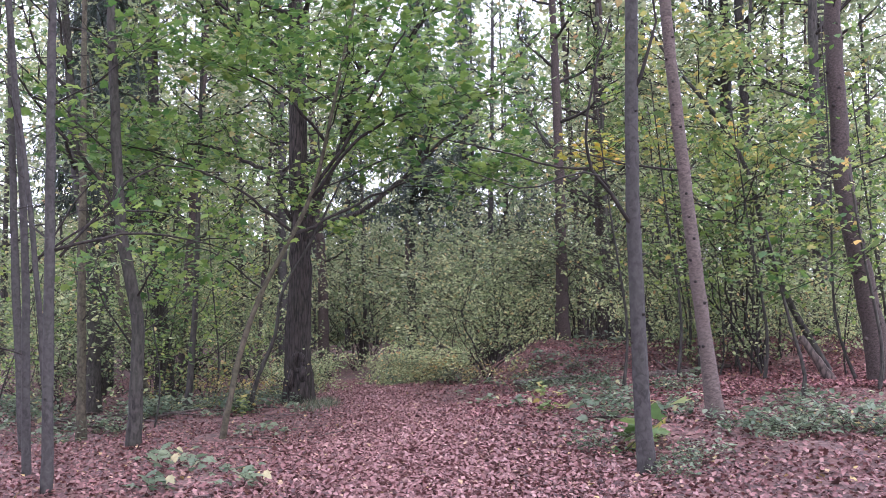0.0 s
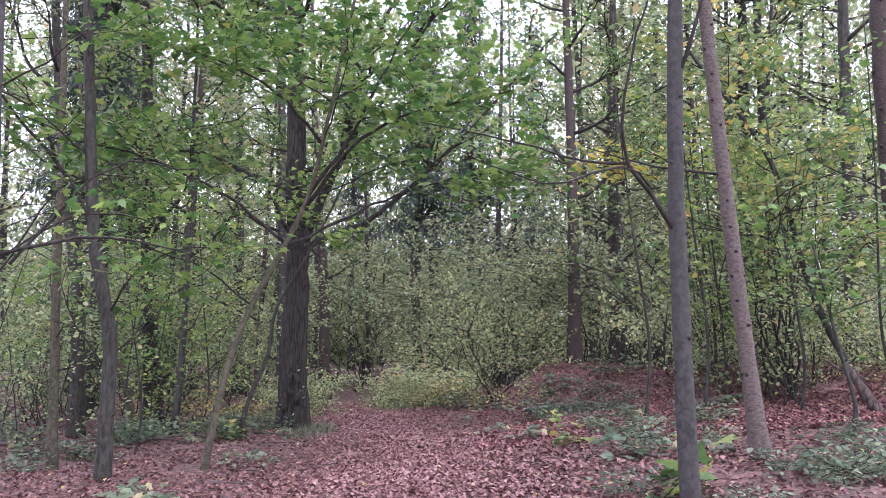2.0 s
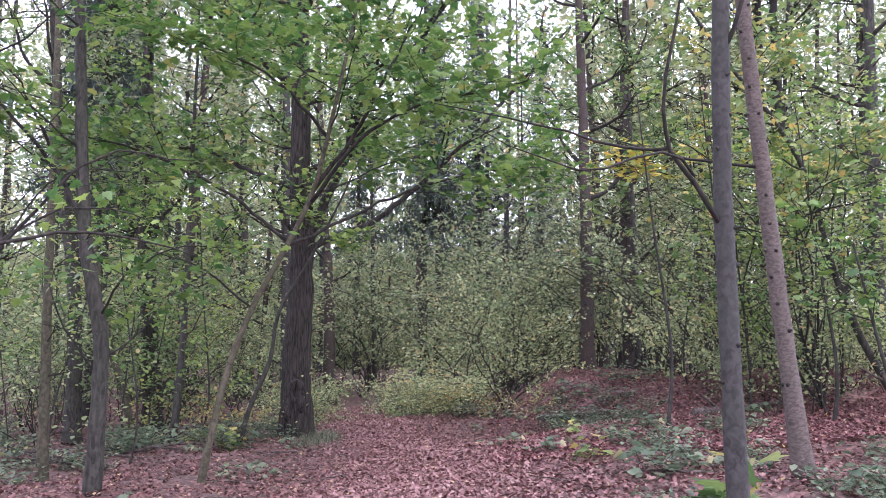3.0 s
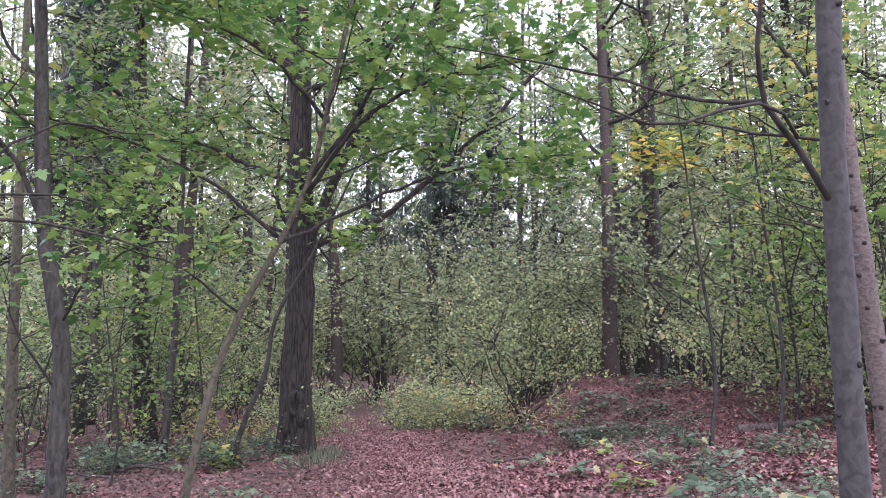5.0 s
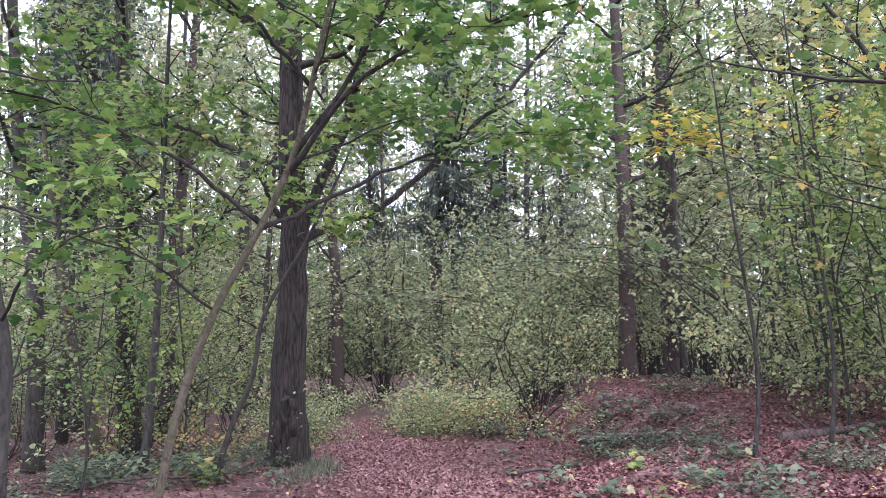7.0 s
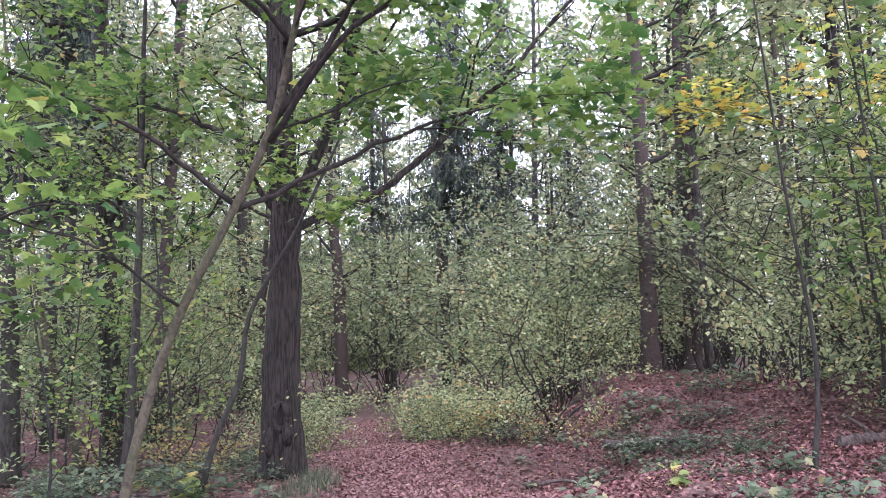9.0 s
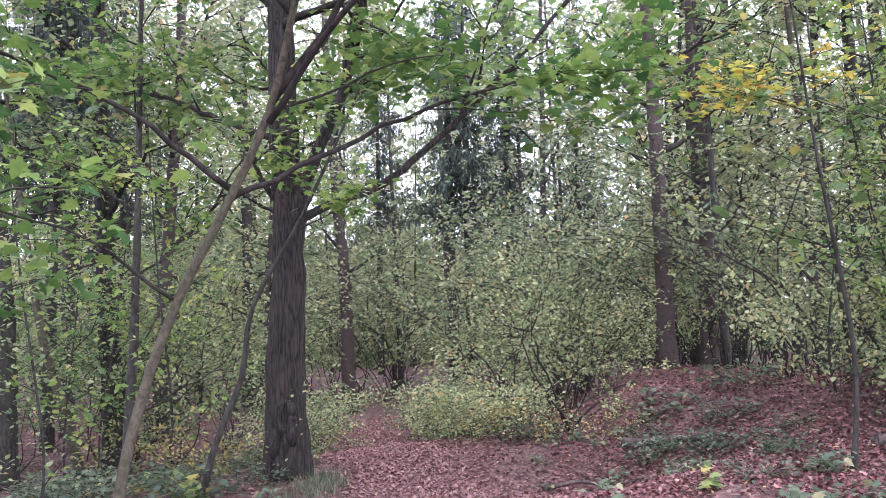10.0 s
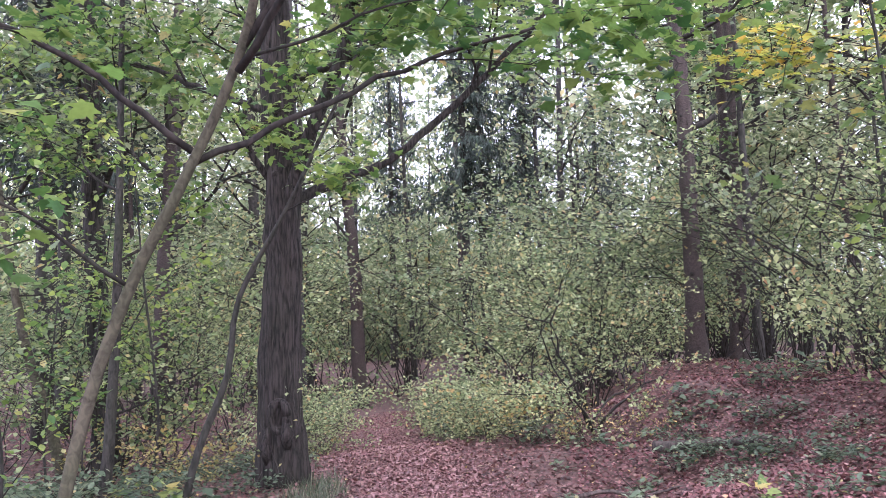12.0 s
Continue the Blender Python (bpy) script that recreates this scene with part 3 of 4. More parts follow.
tree("oak_tree", [(9.1, 20.9, 0), (9.15, 20.9, 3.7), (9.2, 20.9, 7.2)], 0.17, 16, BARK_DARK, OAK_LEAF, maple_shape(),
     "dark-barked tree standing in the undergrowth", limb_from=4.5, limb_count=9, limb_length=2.0, seed=34, bare=5)
tree("oak_tree", [(5.39, 27.81, 0.00), (5.34, 27.81, 3.14), (5.28, 27.81, 5.86)], 0.109, 11, BARK_DARK, OAK_LEAF, maple_shape(),
     "thin dark trunk in the undergrowth", limb_from=2.8, limb_count=7, limb_length=1.5, seed=35)
tree("maple_sapling", [(7.4, 16.5, 0), (6.6, 16.5, 1.85), (6.22, 16.5, 3.0), (5.95, 16.5, 4.2), (5.43, 16.4, 5.2), (4.55, 16.3, 6.3)], 0.07, 6.6, BARK_DARK, MAPLE_YELLOW, maple_shape(),
     "dark maple sapling arching over the bank, leaves turning yellow", "sapling", limb_from=2.4, limb_count=10, limb_length=1.3, seed=36, leaf_size=0.15)
for k, (x, y, top, yellow) in enumerate(((3.3, 15.9, 4.6, 1), (4.4, 16.3, 5.2, 1), (5.6, 15.2, 4.0, 1), (6.3, 12.6, 3.4, 1), (7.6, 15.0, 4.5, 0), (5.2, 18.5, 5.0, 0), (5.0, 12.2, 2.2, 0))):
    tree("maple_sapling", [(x, y, 0), (x + 0.1, y, top * 0.3), (x - 0.15, y - 0.1, top * 0.7)], 0.03, top, BARK_DARK, MAPLE_YELLOW if yellow else MAPLE, maple_shape(),
         "thin maple sapling with yellowing leaves" if yellow else "thin maple sapling with green leaves", "sapling", limb_from=1.8, limb_count=9, limb_length=1.1, seed=40 + k,
         leaf_size=0.13, sides=7, order=1, twigs=4, lift=0.25, many=1, group="saplings on the bank")
poles = [tree("maple_sapling", [(5.9, 17.6, 0), (6.0, 17.6, 1.4), (5.7, 17.5, 3.2)], 0.02, 5.0, BARK_DARK, MAPLE, oval_shape(0.36), "thin dark-stemmed sapling with sparse green leaves", "sapling",
              limb_from=1.0, limb_count=10, limb_length=1.2, seed=48, leaf_size=0.1, sides=6, order=1, twigs=5, lift=0.2, many=2, loose=0.12, group="thin saplings"),
         tree("maple_sapling", [(4.6, 19.4, 0), (4.5, 19.4, 1.4), (4.75, 19.3, 3.4)], 0.017, 4.4, BARK_DARK, SHRUB_LEAF, oval_shape(0.36), "thin forked sapling with pale leaves", "sapling",
              limb_from=0.8, limb_count=9, limb_length=1.0, seed=49, leaf_size=0.09, sides=6, order=1, twigs=5, lift=0.4, many=2, loose=0.12, group="thin saplings")]
rng = np.random.default_rng(50)
for cx, cy, sx, sy, count in ((6.2, 18.5, 1.4, 1.6, 10), (-7.5, 20, 2.2, 2.2, 10), (8.5, 15.5, 1.2, 2.0, 8), (-10, 17, 1.5, 2.5, 6)):
    for k in range(count):
        x, y = rng.normal(cx, sx), rng.normal(cy, sy)
        if abs(x - path_x(y)) > 1.8 and y > 13:
            s = rng.uniform(0.7, 1.25)
            copy_thing(poles[k % 2], pose(x, y, gz(x, y), rng.normal(0, 4), rng.normal(0, 4), rng.uniform(0, 360)) @ Matrix.Diagonal((s, s, s, 1)))
tree("maple_sapling", [(5.5, 21.0, 0), (5.35, 21.0, 2.2), (5.2, 20.9, 4.4)], 0.04, 6.0, BARK_DARK, GOLD, maple_shape(), "thin maple sapling with flat sprays of golden autumn leaves", "sapling",
     limbs=[([(5.22, 20.9, 4.7), (4.7, 20.6, 5.15), (4.0, 20.4, 5.3), (3.3, 20.3, 5.35)], 0.02, 18),
            ([(5.2, 20.9, 4.9), (5.7, 20.6, 5.4), (6.4, 20.4, 5.55), (7.2, 20.3, 5.5)], 0.02, 22)],
     limb_from=5.2, limb_count=3, limb_length=1.0, seed=51, leaf_size=0.16, sides=7, order=1, twigs=4, lift=0.0, many=1, leaf_tilt=0.25)
# trunks farther off, left of the path
for k, (pts, r, top) in enumerate((
        ([(-7.70, 24.41, 0.00), (-7.99, 24.41, 2.65), (-8.13, 24.41, 5.84), (-8.28, 24.41, 9.03)], 0.239, 18),
        ([(-9.02, 22.65, 0.00), (-9.15, 22.65, 2.61), (-9.62, 22.65, 5.47), (-9.94, 22.65, 8.62)], 0.185, 17),
        ([(-8.56, 28.9, 0), (-8.44, 28.9, 3.2), (-8.22, 28.9, 6.6)], 0.2, 18),
        ([(-9.7, 42, 0), (-9.8, 42, 3.3), (-9.9, 42, 7)], 0.3, 19),
        ([(-5.4, 40, 0), (-5.55, 40, 3.8), (-5.77, 40, 6.4)], 0.27, 20),
        ([(-2.04, 58.53, 0.00), (-2.31, 58.53, 6.06), (-2.51, 58.53, 13.73)], 0.286, 22),
        ([(5.5, 30, 0), (5.46, 30, 8.7), (5.59, 30, 12.7)], 0.17, 19),
        ([(10.8, 33, 0), (10.94, 33, 10.5), (11.0, 33, 13.8)], 0.21, 19))):
    tree("oak_tree", pts, r, top, (BARK_OAK, BARK_DARK, BARK_BROWN, BARK_DARK, BARK_BROWN, BARK_TAN, BARK_BROWN, BARK_OAK)[k], FAR_LEAF, small_shape(), "tall forest tree with a dark trunk among undergrowth",
         limb_from=3.2, limb_count=16, limb_length=2.5, leaf_size=0.17, seed=60 + k, twigs=4, sides=9, many=4, loose=0.25, group="tall trees of the wood")


# ---- spruces with hanging twigs ----
def spruce(x, y, r, top, low, seed):
    rng = np.random.default_rng(seed)
    ob = thing("spruce_tree", (x, y, gz(x, y)), "tall spruce with dark hanging twigs", "tree", "spruces")
    w = Wood()
    zs = np.linspace(-0.1, top, 24)
    line = np.stack([rng.normal(0, 0.03, 24).cumsum() * 0.3, rng.normal(0, 0.03, 24).cumsum() * 0.3, zs], -1)
    w.tube(line, r * (1 - 0.9 * zs / top), 9)
    part("trunk", w.mesh("trunk"), BARK_DARK, ob)
    at, head = [], []
    for z in np.arange(low, top - 0.5, 0.42):
        bw = Wood()
        for k in range(5):
            a = rng.uniform(0, 6.28)
            ln = (0.4 + 2.6 * (1 - z / top)) * rng.uniform(0.7, 1.1)
            s = np.linspace(0, 1, 7)
            pts = np.stack([np.cos(a) * ln * s, np.sin(a) * ln * s, z - 0.5 * ln * s ** 1.5 + 0.25 * ln * s ** 4], -1)
            bw.tube(pts, np.linspace(0.025, 0.006, 7), 3)
            for q in range(int(46 * ln)):
                u = rng.uniform(0.12, 1)
                p = np.array([np.interp(u, s, pts[:, c]) for c in range(3)])
                at.append(p + rng.normal(0, 0.05, 3) - (0, 0, rng.uniform(0, 0.35)))
                head.append(a + rng.normal(0, 0.9) - 1.57)
        part("branch_whorl", bw.mesh("branch_whorl"), BARK_DARK, ob)
    part("crown", leaf_mesh("crown", small_shape(0.11), at, 0.26, rng, 0.35, head, -1.0), NEEDLE, ob, kind="stuff")
    return ob


first_spruce = spruce(-11.5, 30, 0.2, 21, 7.0, 80)
spruce(-10.6, 27.2, 0.17, 18, 6.8, 81)
for k, (x, y, s) in enumerate(((-15, 36, 1.1), (-1.8, 52, 1.3), (1.4, 58, 1.3), (-1.0, 52, 1.1), (1.5, 58, 1.2), (-15.5, 43, 1.1), (6, 62, 1.2), (-6.5, 60, 1.2))):
    copy_thing(first_spruce, pose(x, y, gz(x, y), 0, 0, 70 * k) @ Matrix.Diagonal((s, s, s, 1)))


# ---- the wood behind: a few kinds of tree, many times ----
def backwood(seed, r, top, low, leaf, lean):
    return tree("forest_tree", [(0, 60, 0), (lean * 0.5, 60, top * 0.3), (lean, 60, top * 0.6)], r, top, (BARK_DARK, BARK_BROWN, BARK_GREY)[seed % 3], leaf, small_shape(),
                "slim forest tree with sparse foliage in the distance", limb_from=low, limb_count=17, limb_length=2.7, leaf_size=0.27, seed=seed, twigs=3, sides=7, every=0.16, many=2, loose=0.36, drawn=1, group="trees of the wood")


protos = [backwood(90, 0.16, 22, 3.0, FAR_LEAF, 0.4), backwood(91, 0.12, 19, 2.0, FAR_LEAF, -0.6), backwood(92, 0.2, 24, 5.0, FAR_LEAF, 0.3), backwood(93, 0.1, 15, 1.0, SHRUB_LEAF, 0.8)]
rng = np.random.default_rng(95)
made = 0
spots_taken = [(-3.3, 20), (3.5, 25.5)]
protos_at = ((-12.5, 40), (7.5, 39), (2.5, 47), (-9.5, 47))
for ob, (x, y) in zip(protos, protos_at):
    ob.location = (x, y, gz(x, y))
while made < 110:
    y = 29 + 46 * rng.random()
    x = rng.uniform(-0.62, 0.62) * (y + 4)
    if -0.5 < x / y < -0.45 or (0.0 < x / y < 0.15 and y < 55 and made % 3) or abs(x - path_x(y)) < 2.6 and y < 62 or any((x - a) ** 2 + (y - b) ** 2 < 2.2 for a, b in spots_taken):
        continue
    spots_taken.append((x, y))
    s = rng.uniform(0.8, 1.25)
    copy_thing(protos[made % 4], pose(x, y, gz(x, y), 0, 0, rng.uniform(0, 360)) @ Matrix.Diagonal((s, s, s, 1)))
    made += 1


# unseen trees beside and behind the walker, added to block the open sky's light
for k in range(24):
    a = rng.uniform(0, 2 * math.pi)
    x, y = 6.5 * math.cos(a) + rng.normal(0, 1) + math.copysign(rng.uniform(1, 9), math.cos(a)), -9 + 13 * math.sin(a) + rng.normal(0, 2)
    if abs(x) < 3 or (y > 5 and abs(x) < 0.55 * y + 2.5):
        continue
    s = rng.uniform(0.8, 1.15)
    copy_thing(protos[k % 3], pose(x, y, gz(x, y), 0, 0, rng.uniform(0, 360)) @ Matrix.Diagonal((s, s, s, 1)))


# ---- far woods: crowns and undergrowth beyond the trees that can be told apart ----
def far_woods():
    rng = np.random.default_rng(97)
    n, low = 3900, np.arange(3900) < 1300
    y = rng.uniform(70, 125, n)
    x = np.where(low, rng.uniform(-0.75, 0.1, n), rng.uniform(-0.75, 0.75, n)) * y
    z = ground_z(x, y) + np.where(low, 11 * rng.random(n), 34 * rng.random(n) ** 1.7)
    r = rng.uniform(0.9, 2.4, n)
    c = np.stack([x, y, z], -1)[(np.abs(x / y + 0.5) > 0.03) | (z < 16)]
    n, r = len(c), r[:len(c)]
    k = 46
    at = np.repeat(c, k, 0) + rng.normal(0, 1, (n * k, 3)) * np.repeat(r, k)[:, None] * (1, 1, 0.8)
    me = leaf_mesh("far_woods", small_shape(0.42), at, 0.62, rng, 0.8)
    me.materials.append(FAR_LEAF)
    return tagged(new("far_woods", me), "pale green mass of distant woodland foliage", "woods", kind="stuff")


far_woods()


# ---- shrubs ----
def shrub(name, at, height, stems, leaf, leaf_size, seed, label, group="", spread=0.5, twigs=4, every=0.088, low=0.0, thick=1.0):
    rng = np.random.default_rng(seed)
    x, y = at
    ob = thing(name, (x, y, gz(x, y)), label, "shrub", group)
    spots = []
    for k in range(stems):
        w = Wood()
        a = k * 2.4 + rng.uniform(-0.5, 0.5)
        d = np.array((math.cos(a) * spread, math.sin(a) * spread, 1.0))
        grow(w, spots, d * (0.08, 0.08, 0) - (0, 0, 0.05), d, height * rng.uniform(0.6, 1.05), thick * (0.004 + height * 0.0032), rng, 2, -0.1, 0.2, twigs, 0.8, every)
        part("stem", w.mesh("stem"), TWIG, ob)
    spots = [s for s in spots if s[2] > low]
    part("foliage", leaf_mesh("foliage", small_shape(0.4), spots, leaf_size * 1.08, rng, 0.55), leaf, ob, kind="stuff")
    return ob


bush = [shrub("shrub", (0.2, 24.4), 4.2, 5, SHRUB_LEAF, 0.09, 100, "airy shrub with small pale green leaves and dark stems", "undergrowth"),
        shrub("shrub", (0.6, 31), 3.2, 6, SHRUB_LEAF, 0.095, 101, "dense pale green shrub at the bend of the path", "undergrowth", 0.6),
        shrub("shrub", (-7.6, 24.5), 3.4, 5, DEEP_LEAF, 0.1, 102, "green undergrowth shrub between tree trunks", "undergrowth", 0.6),
        shrub("shrub", (5.5, 24.0), 5.4, 4, FAR_LEAF, 0.1, 103, "tall thin-stemmed shrub on the bank", "undergrowth", 0.3)]
rng = np.random.default_rng(104)
# thickets: centre, spread, count, which of the shrubs
for cx, cy, sx, sy, count, kinds in ((1.5, 26.5, 2.0, 2.2, 14, (0, 1)), (6.5, 24.5, 3.2, 2.6, 15, (0, 3, 3)), (11, 21, 2.5, 3.5, 10, (0, 3)), (-8, 26, 3.0, 3.0, 20, (2, 2, 0)),
                                     (-13, 24, 3.0, 3.0, 10, (2,)), (-6.5, 34, 3.0, 3.0, 8, (1, 2)), (2, 36, 6, 4, 20, (1, 3, 2)), (-11, 36, 5, 4, 14, (2, 1)), (10, 36, 5, 4, 14, (3, 1)), (-2, 50, 14, 5, 26, (1, 3, 2)), (-4, 42, 5, 3, 14, (1, 0, 3)), (3, 42, 5, 3, 16, (0, 3)), (-1.0, 34, 1.5, 2, 8, (1, 0))):
    for k in range(count):
        x, y = rng.normal(cx, sx), rng.normal(cy, sy)
        if abs(x - path_x(y)) < 1.7 or y < 19 or (21 < y < 40 and abs(x + 0.15 * (y - 2)) < 1.6) or (y < 44 and -0.07 < x / y < -0.02) or (y < 24.0 and abs(x - 2.9) < 2.6) or (y < 27 and abs(x - 0.137 * y) < 1.0) or (x + 3.3) ** 2 + (y - 20) ** 2 < 2:
            continue
        s = rng.uniform(0.65, 1.15) * (1.0 if y < 32 else 1.45)
        copy_thing(bush[kinds[k % len(kinds)]], pose(x, y, gz(x, y), 0, 0, rng.uniform(0, 360)) @ Matrix.Diagonal((s, s, s, 1)))


low_bush = shrub("shrub", (-0.6, 24.0), 1.1, 7, SHRUB_LEAF, 0.07, 110, "low pale green bush lining the path", "bushes along the path", 0.8, 4, 0.06)
rng = np.random.default_rng(111)
for k in range(46):
    y = rng.uniform(20.8, 32) if k % 3 else rng.uniform(22.5, 32)
    side = 1 if k % 3 else -1
    x = path_x(y) + side * (1.15 + abs(rng.normal(0, 0.7)) + (0.3 * (22.5 - y) if y < 22.5 and side > 0 else 0))
    s = rng.uniform(0.45, 1.1)
    copy_thing(low_bush, pose(x, y, gz(x, y), 0, 0, rng.uniform(0, 360)) @ Matrix.Diagonal((s, s, s, 1)))


for k in range(26):
    x, y = rng.uniform(4.6, 10.5), rng.uniform(17.5, 23.5)
    s = rng.uniform(0.6, 1.3)
    copy_thing(low_bush, pose(x, y, gz(x, y), 0, 0, rng.uniform(0, 360)) @ Matrix.Diagonal((s, s, s * 1.2, 1)))


yellow_bush = shrub("shrub", (0.0, 21.6), 0.9, 5, YELLOW_SHRUB, 0.07, 117, "low bush with yellow and orange autumn leaves", "yellowing bushes", 0.8, 4, 0.09)
for k, (x, y, s) in enumerate(((0.7, 21.3, 0.7), (-0.5, 22.4, 0.8), (-4.7, 20.6, 0.9), (-5.1, 21.2, 1.0), (-4.3, 19.9, 0.6), (-0.9, 23.6, 0.7), (1.6, 20.8, 0.55), (-6.9, 22.5, 1.1))):
    copy_thing(yellow_bush, pose(x, y, gz(x, y), 0, 0, 50 * k) @ Matrix.Diagonal((s, s, s, 1)))
shrub("shrub", (1.1, 22.0), 2.2, 4, SHRUB_LEAF, 0.06, 113, "old hazel stool with dark crooked stems", "", 0.6, 3, 0.3, 0.5, 2.6)
shrub("shrub", (-3.1, 19.45), 1.5, 2, SHRUB_LEAF, 0.06, 114, "wispy shrub in front of the oak's foot", "", 0.3, 3, 0.25)
shrub("shrub", (6.3, 17.2), 4.2, 9, DEEP_LEAF, 0.07, 115, "many-stemmed bare hazel on the bank", "", 0.35, 4, 0.3, 1.5, 1.7)
shrub("shrub", (6.0, 20.8), 3.4, 8, DEEP_LEAF, 0.07, 116, "many-stemmed bare hazel on the bank", "", 0.4, 4, 0.3, 1.2, 1.5)


# ---- ground plants ----
def herb(at, size, seed, label, group, leaf=HERB, stems=9, shape=None, blade=0.09):
    rng = np.random.default_rng(seed)
    x, y = at
    ob = thing("ground_plant", (x, y, gz(x, y)), label, "plant", group)
    w, spots = Wood(), []
    for k in range(stems):
        a = rng.uniform(0, 6.28)
        o = rng.normal(0, size * 0.35, 3) * (1, 1, 0)
        grow(w, spots, o - (0, 0, 0.03), (math.cos(a) * 0.6, math.sin(a) * 0.6, 1), size * rng.uniform(0.5, 1), 0.004, rng, 1, -0.5, 0.2, 3, 0.6, 0.06)
    part("stalk", w.mesh("stalk"), TWIG, ob)
    part("foliage", leaf_mesh("foliage", shape or oval_shape(), spots, blade, rng, 0.35), leaf, ob, kind="stuff")
    return ob


plants = [herb((3.9, 10.0), 0.55, 120, "low bramble with pale grey-green leaves on dead leaves", "brambles", stems=14, blade=0.1),
          herb((-2.5, 9.5), 0.3, 121, "small green seedling rising from dead leaves", "seedlings", leaf=HERB, stems=4, shape=maple_shape(), blade=0.12),
          herb((1.45, 12.7), 0.36, 122, "maple seedling with yellow leaves", "seedlings", leaf=MAPLE_YELLOW, stems=3, shape=maple_shape(), blade=0.15)]
for x, y, s, a in ((1.93, 9.15, 1.7, 40),):
    copy_thing(plants[2], pose(x, y, gz(x, y), 0, 0, a) @ Matrix.Diagonal((s, s, s, 1)))
rng = np.random.default_rng(123)
for cx, cy, sx, sy, count, kind, s0 in ((4.2, 10.2, 0.9, 1.1, 13, 0, 0.75), (2.6, 8.6, 0.6, 0.5, 4, 0, 0.5), (3.0, 12.5, 1.0, 1.2, 4, 0, 0.6), (2.6, 17.5, 1.0, 1.6, 6, 0, 0.6), (-5.5, 20, 2.5, 2.0, 22, 0, 0.9),
                                        (-9, 19, 2.5, 3.0, 18, 0, 1.0), (-1.0, 25.5, 0.5, 1.5, 10, 0, 1.0), (-3, 10, 1.6, 2.0, 5, 1, 1.0), (-4, 17.5, 1.8, 1.5, 8, 1, 1.0), (2.2, 12, 0.8, 1.5, 6, 1, 1.0),
                                        (2.0, 15, 0.8, 1.5, 1, 2, 0.8), (-4.3, 18.5, 0.8, 0.6, 4, 2, 0.9), (4, 18, 1.5, 1.5, 6, 0, 0.6), (2.9, 18.9, 0.5, 0.6, 3, 0, 0.65), (2.5, 21.0, 0.6, 0.4, 5, 1, 0.75), (1.2, 19.5, 0.5, 0.8, 8, 1, 0.7), (3.5, 15.5, 1.2, 1.2, 8, 1, 0.8), (5, 21.5, 2, 0.7, 8, 0, 1.0)):
    for k in range(count):
        x, y = rng.normal(cx, sx), rng.normal(cy, sy)
        if abs(x - path_x(y)) < 1.25 or y < 5:
            continue
        s = s0 * rng.uniform(0.7, 1.3)
        copy_thing(plants[kind], pose(x, y, gz(x, y), 0, 0, rng.uniform(0, 360)) @ Matrix.Diagonal((s, s, s, 1)))


# ---- grass along the path's edge ----
def grass(name, spans, seed, label):
    rng = np.random.default_rng(seed)
    at = []
    for cx, cy, sx, sy, count in spans:
        x, y = rng.normal(cx, sx, count), rng.normal(cy, sy, count)
        keep = np.abs(x - path_x(y)) > 1.05
        at.append(np.stack([x, y, ground_z(x, y) - 0.01], -1)[keep])
    me = leaf_mesh(name, blade_shape(), np.concatenate(at), 0.22, rng, 0.4, None, 1.1)
    me.materials.append(GRASS)
    return tagged(new(name, me), label, "grass", kind="stuff")


grass("path_grass", ((-2.55, 19.0, 0.25, 0.8, 1500), (-0.9, 27, 0.35, 2.0, 2500), (0.3, 23.5, 0.5, 0.6, 1200), (-4.6, 24, 0.4, 2.0, 1500)), 130, "tufts of green and dry grass along the path")


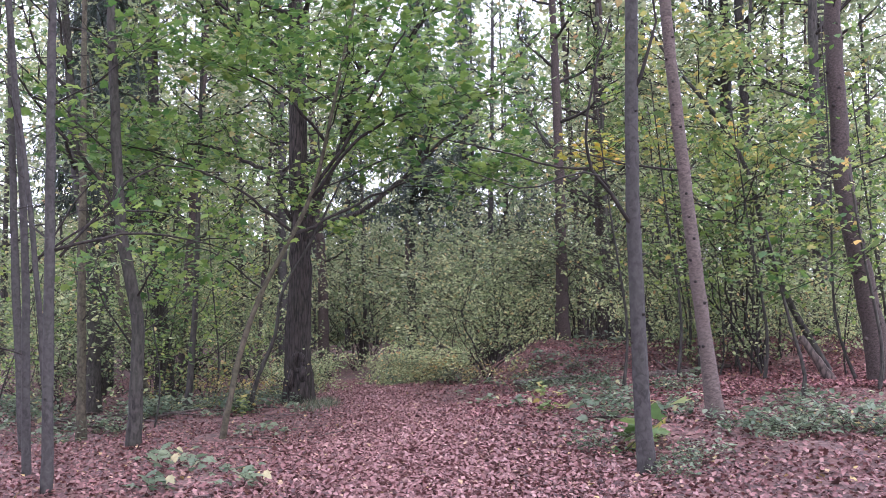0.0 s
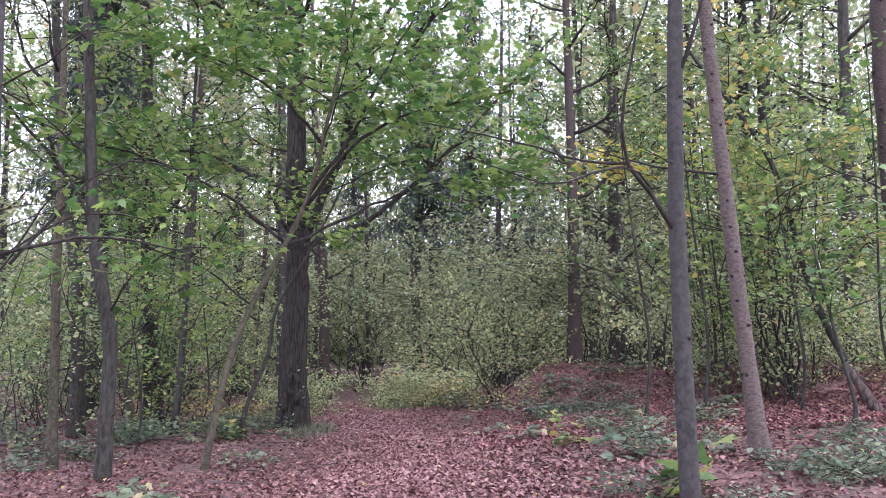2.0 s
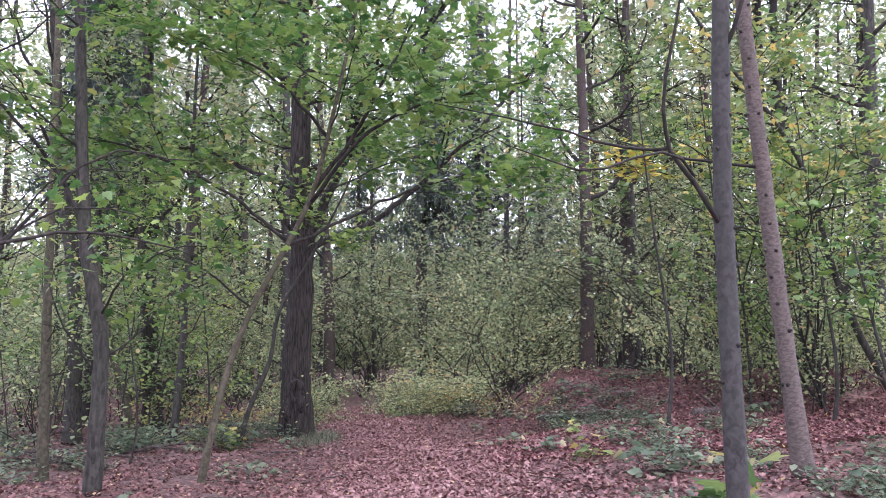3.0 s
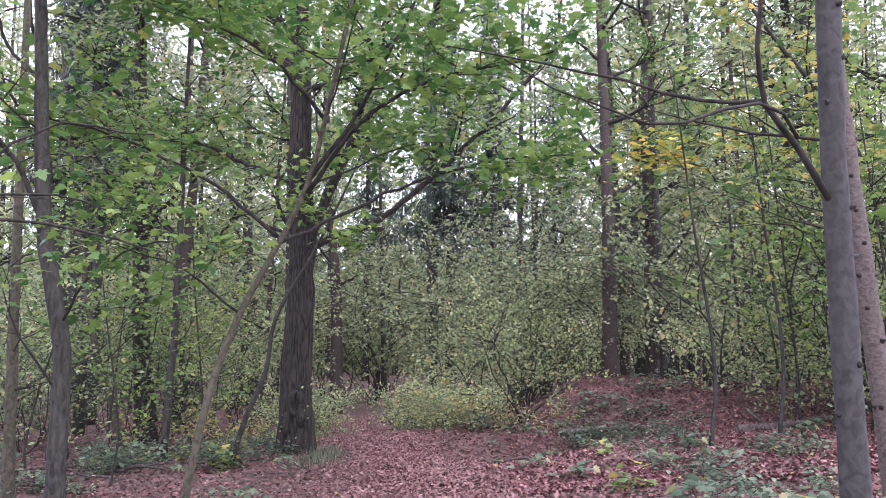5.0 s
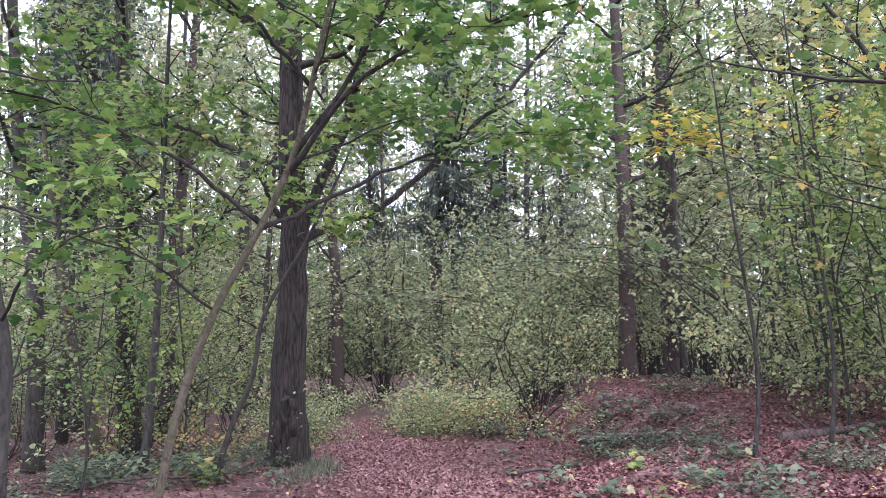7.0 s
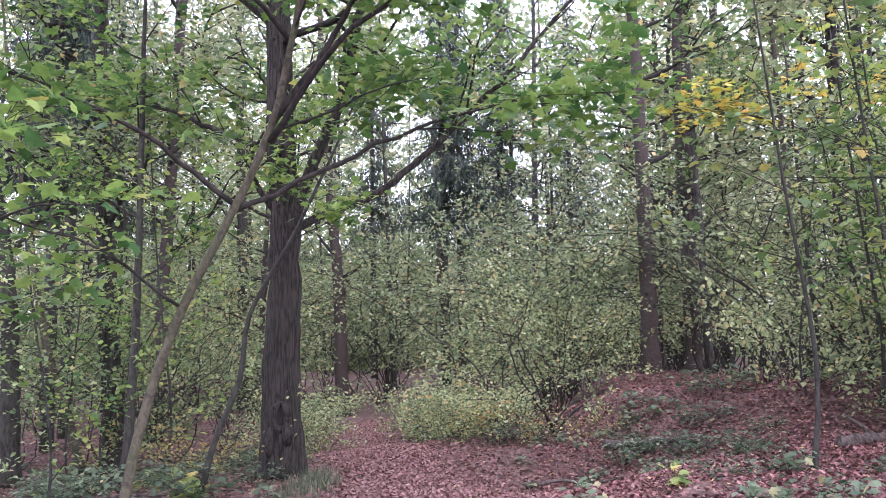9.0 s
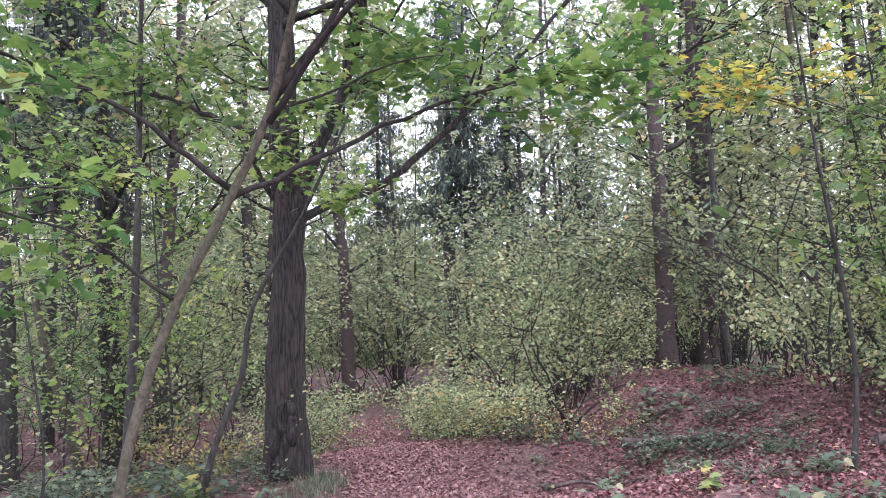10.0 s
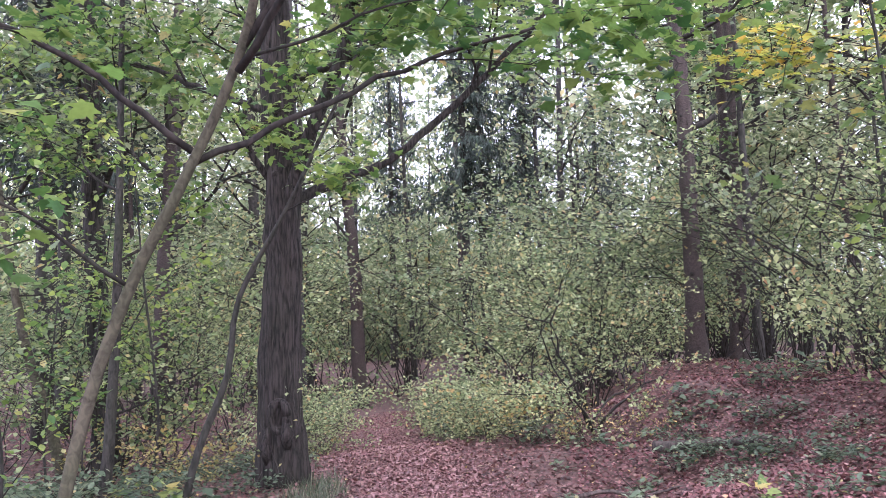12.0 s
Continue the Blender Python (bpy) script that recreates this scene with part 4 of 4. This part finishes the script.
# ---- dead wood ----
def dead_branch(name, pts, r, label, seed, twigs=2):
    rng = np.random.default_rng(seed)
    p = np.array([(x, y, gz(x, y) + z) for x, y, z in pts])
    ob = thing(name, p[0], label, "branch")
    w = Wood()
    line = smooth_line(p - p[0], 0.12)
    line += rng.normal(0, 0.008, line.shape)
    rr = np.linspace(r, r * 0.45, len(line))
    w.tube(line, rr, 8, 0.06, rng)
    part("stick", w.mesh("stick"), DEADWOOD, ob)
    for k in range(twigs):
        i = rng.integers(len(line) // 3, len(line) - 1)
        t = Wood()
        grow(t, [], line[i], rng.normal(0, 1, 3) * (1, 1, 0.2) + (0, 0, 0.3), 0.5, rr[i] * 0.5, rng, 0)
        part("twig", t.mesh("twig"), DEADWOOD, ob)
    return ob


dead_branch("fallen_branch", [(0.35, 18.3, 0.03), (0.8, 18.4, 0.1), (1.3, 18.3, 0.06), (1.75, 18.6, 0.04)], 0.03, "crooked dead branch on the leaf litter", 140)
dead_branch("fallen_log", [(1.7, 20.0, 0.08), (2.3, 19.6, 0.08), (3.0, 19.2, 0.06)], 0.08, "rotting log lying on the bank", 141)
dead_branch("fallen_log", [(4.0, 16.9, 0.08), (4.7, 17.2, 0.08), (5.8, 17.6, 0.06)], 0.09, "rotting log half sunk in leaves on the bank", 142)
dead_branch("leaning_log", [(6.3, 14, -0.05), (6.05, 14, 0.35), (5.8, 14, 0.75)], 0.1, "broken dark stump leaning over the leaf litter", 143, 1)
for k in range(9):
    rr = np.random.default_rng(150 + k)
    x, y, a = -7.2 + rr.normal(0, 0.9), 18.0 + rr.normal(0, 0.8), rr.uniform(-0.5, 0.5)
    dead_branch("fallen_branch", [(x - math.cos(a), y - math.sin(a), 0.05), (x, y, 0.12), (x + math.cos(a), y + math.sin(a), 0.05)], 0.03, "grey dead branch in a loose brush pile", 160 + k)

for k in range(26):
    rr = np.random.default_rng(200 + k)
    y = rr.uniform(6, 24)
    x = rr.uniform(-0.42, 0.42) * (y + 2)
    if abs(x - path_x(y)) < 1.0:
        x += 2.0 * math.copysign(1, x - float(path_x(y)))
    a, ln = rr.uniform(0, 3.14), rr.uniform(0.25, 0.7)
    dead_branch("fallen_twig", [(x - ln * math.cos(a), y - ln * math.sin(a), 0.04), (x, y, 0.06), (x + ln * math.cos(a), y + ln * math.sin(a), 0.035)], rr.uniform(0.008, 0.018), "thin dead twig on the leaf litter", 230 + k, 1)
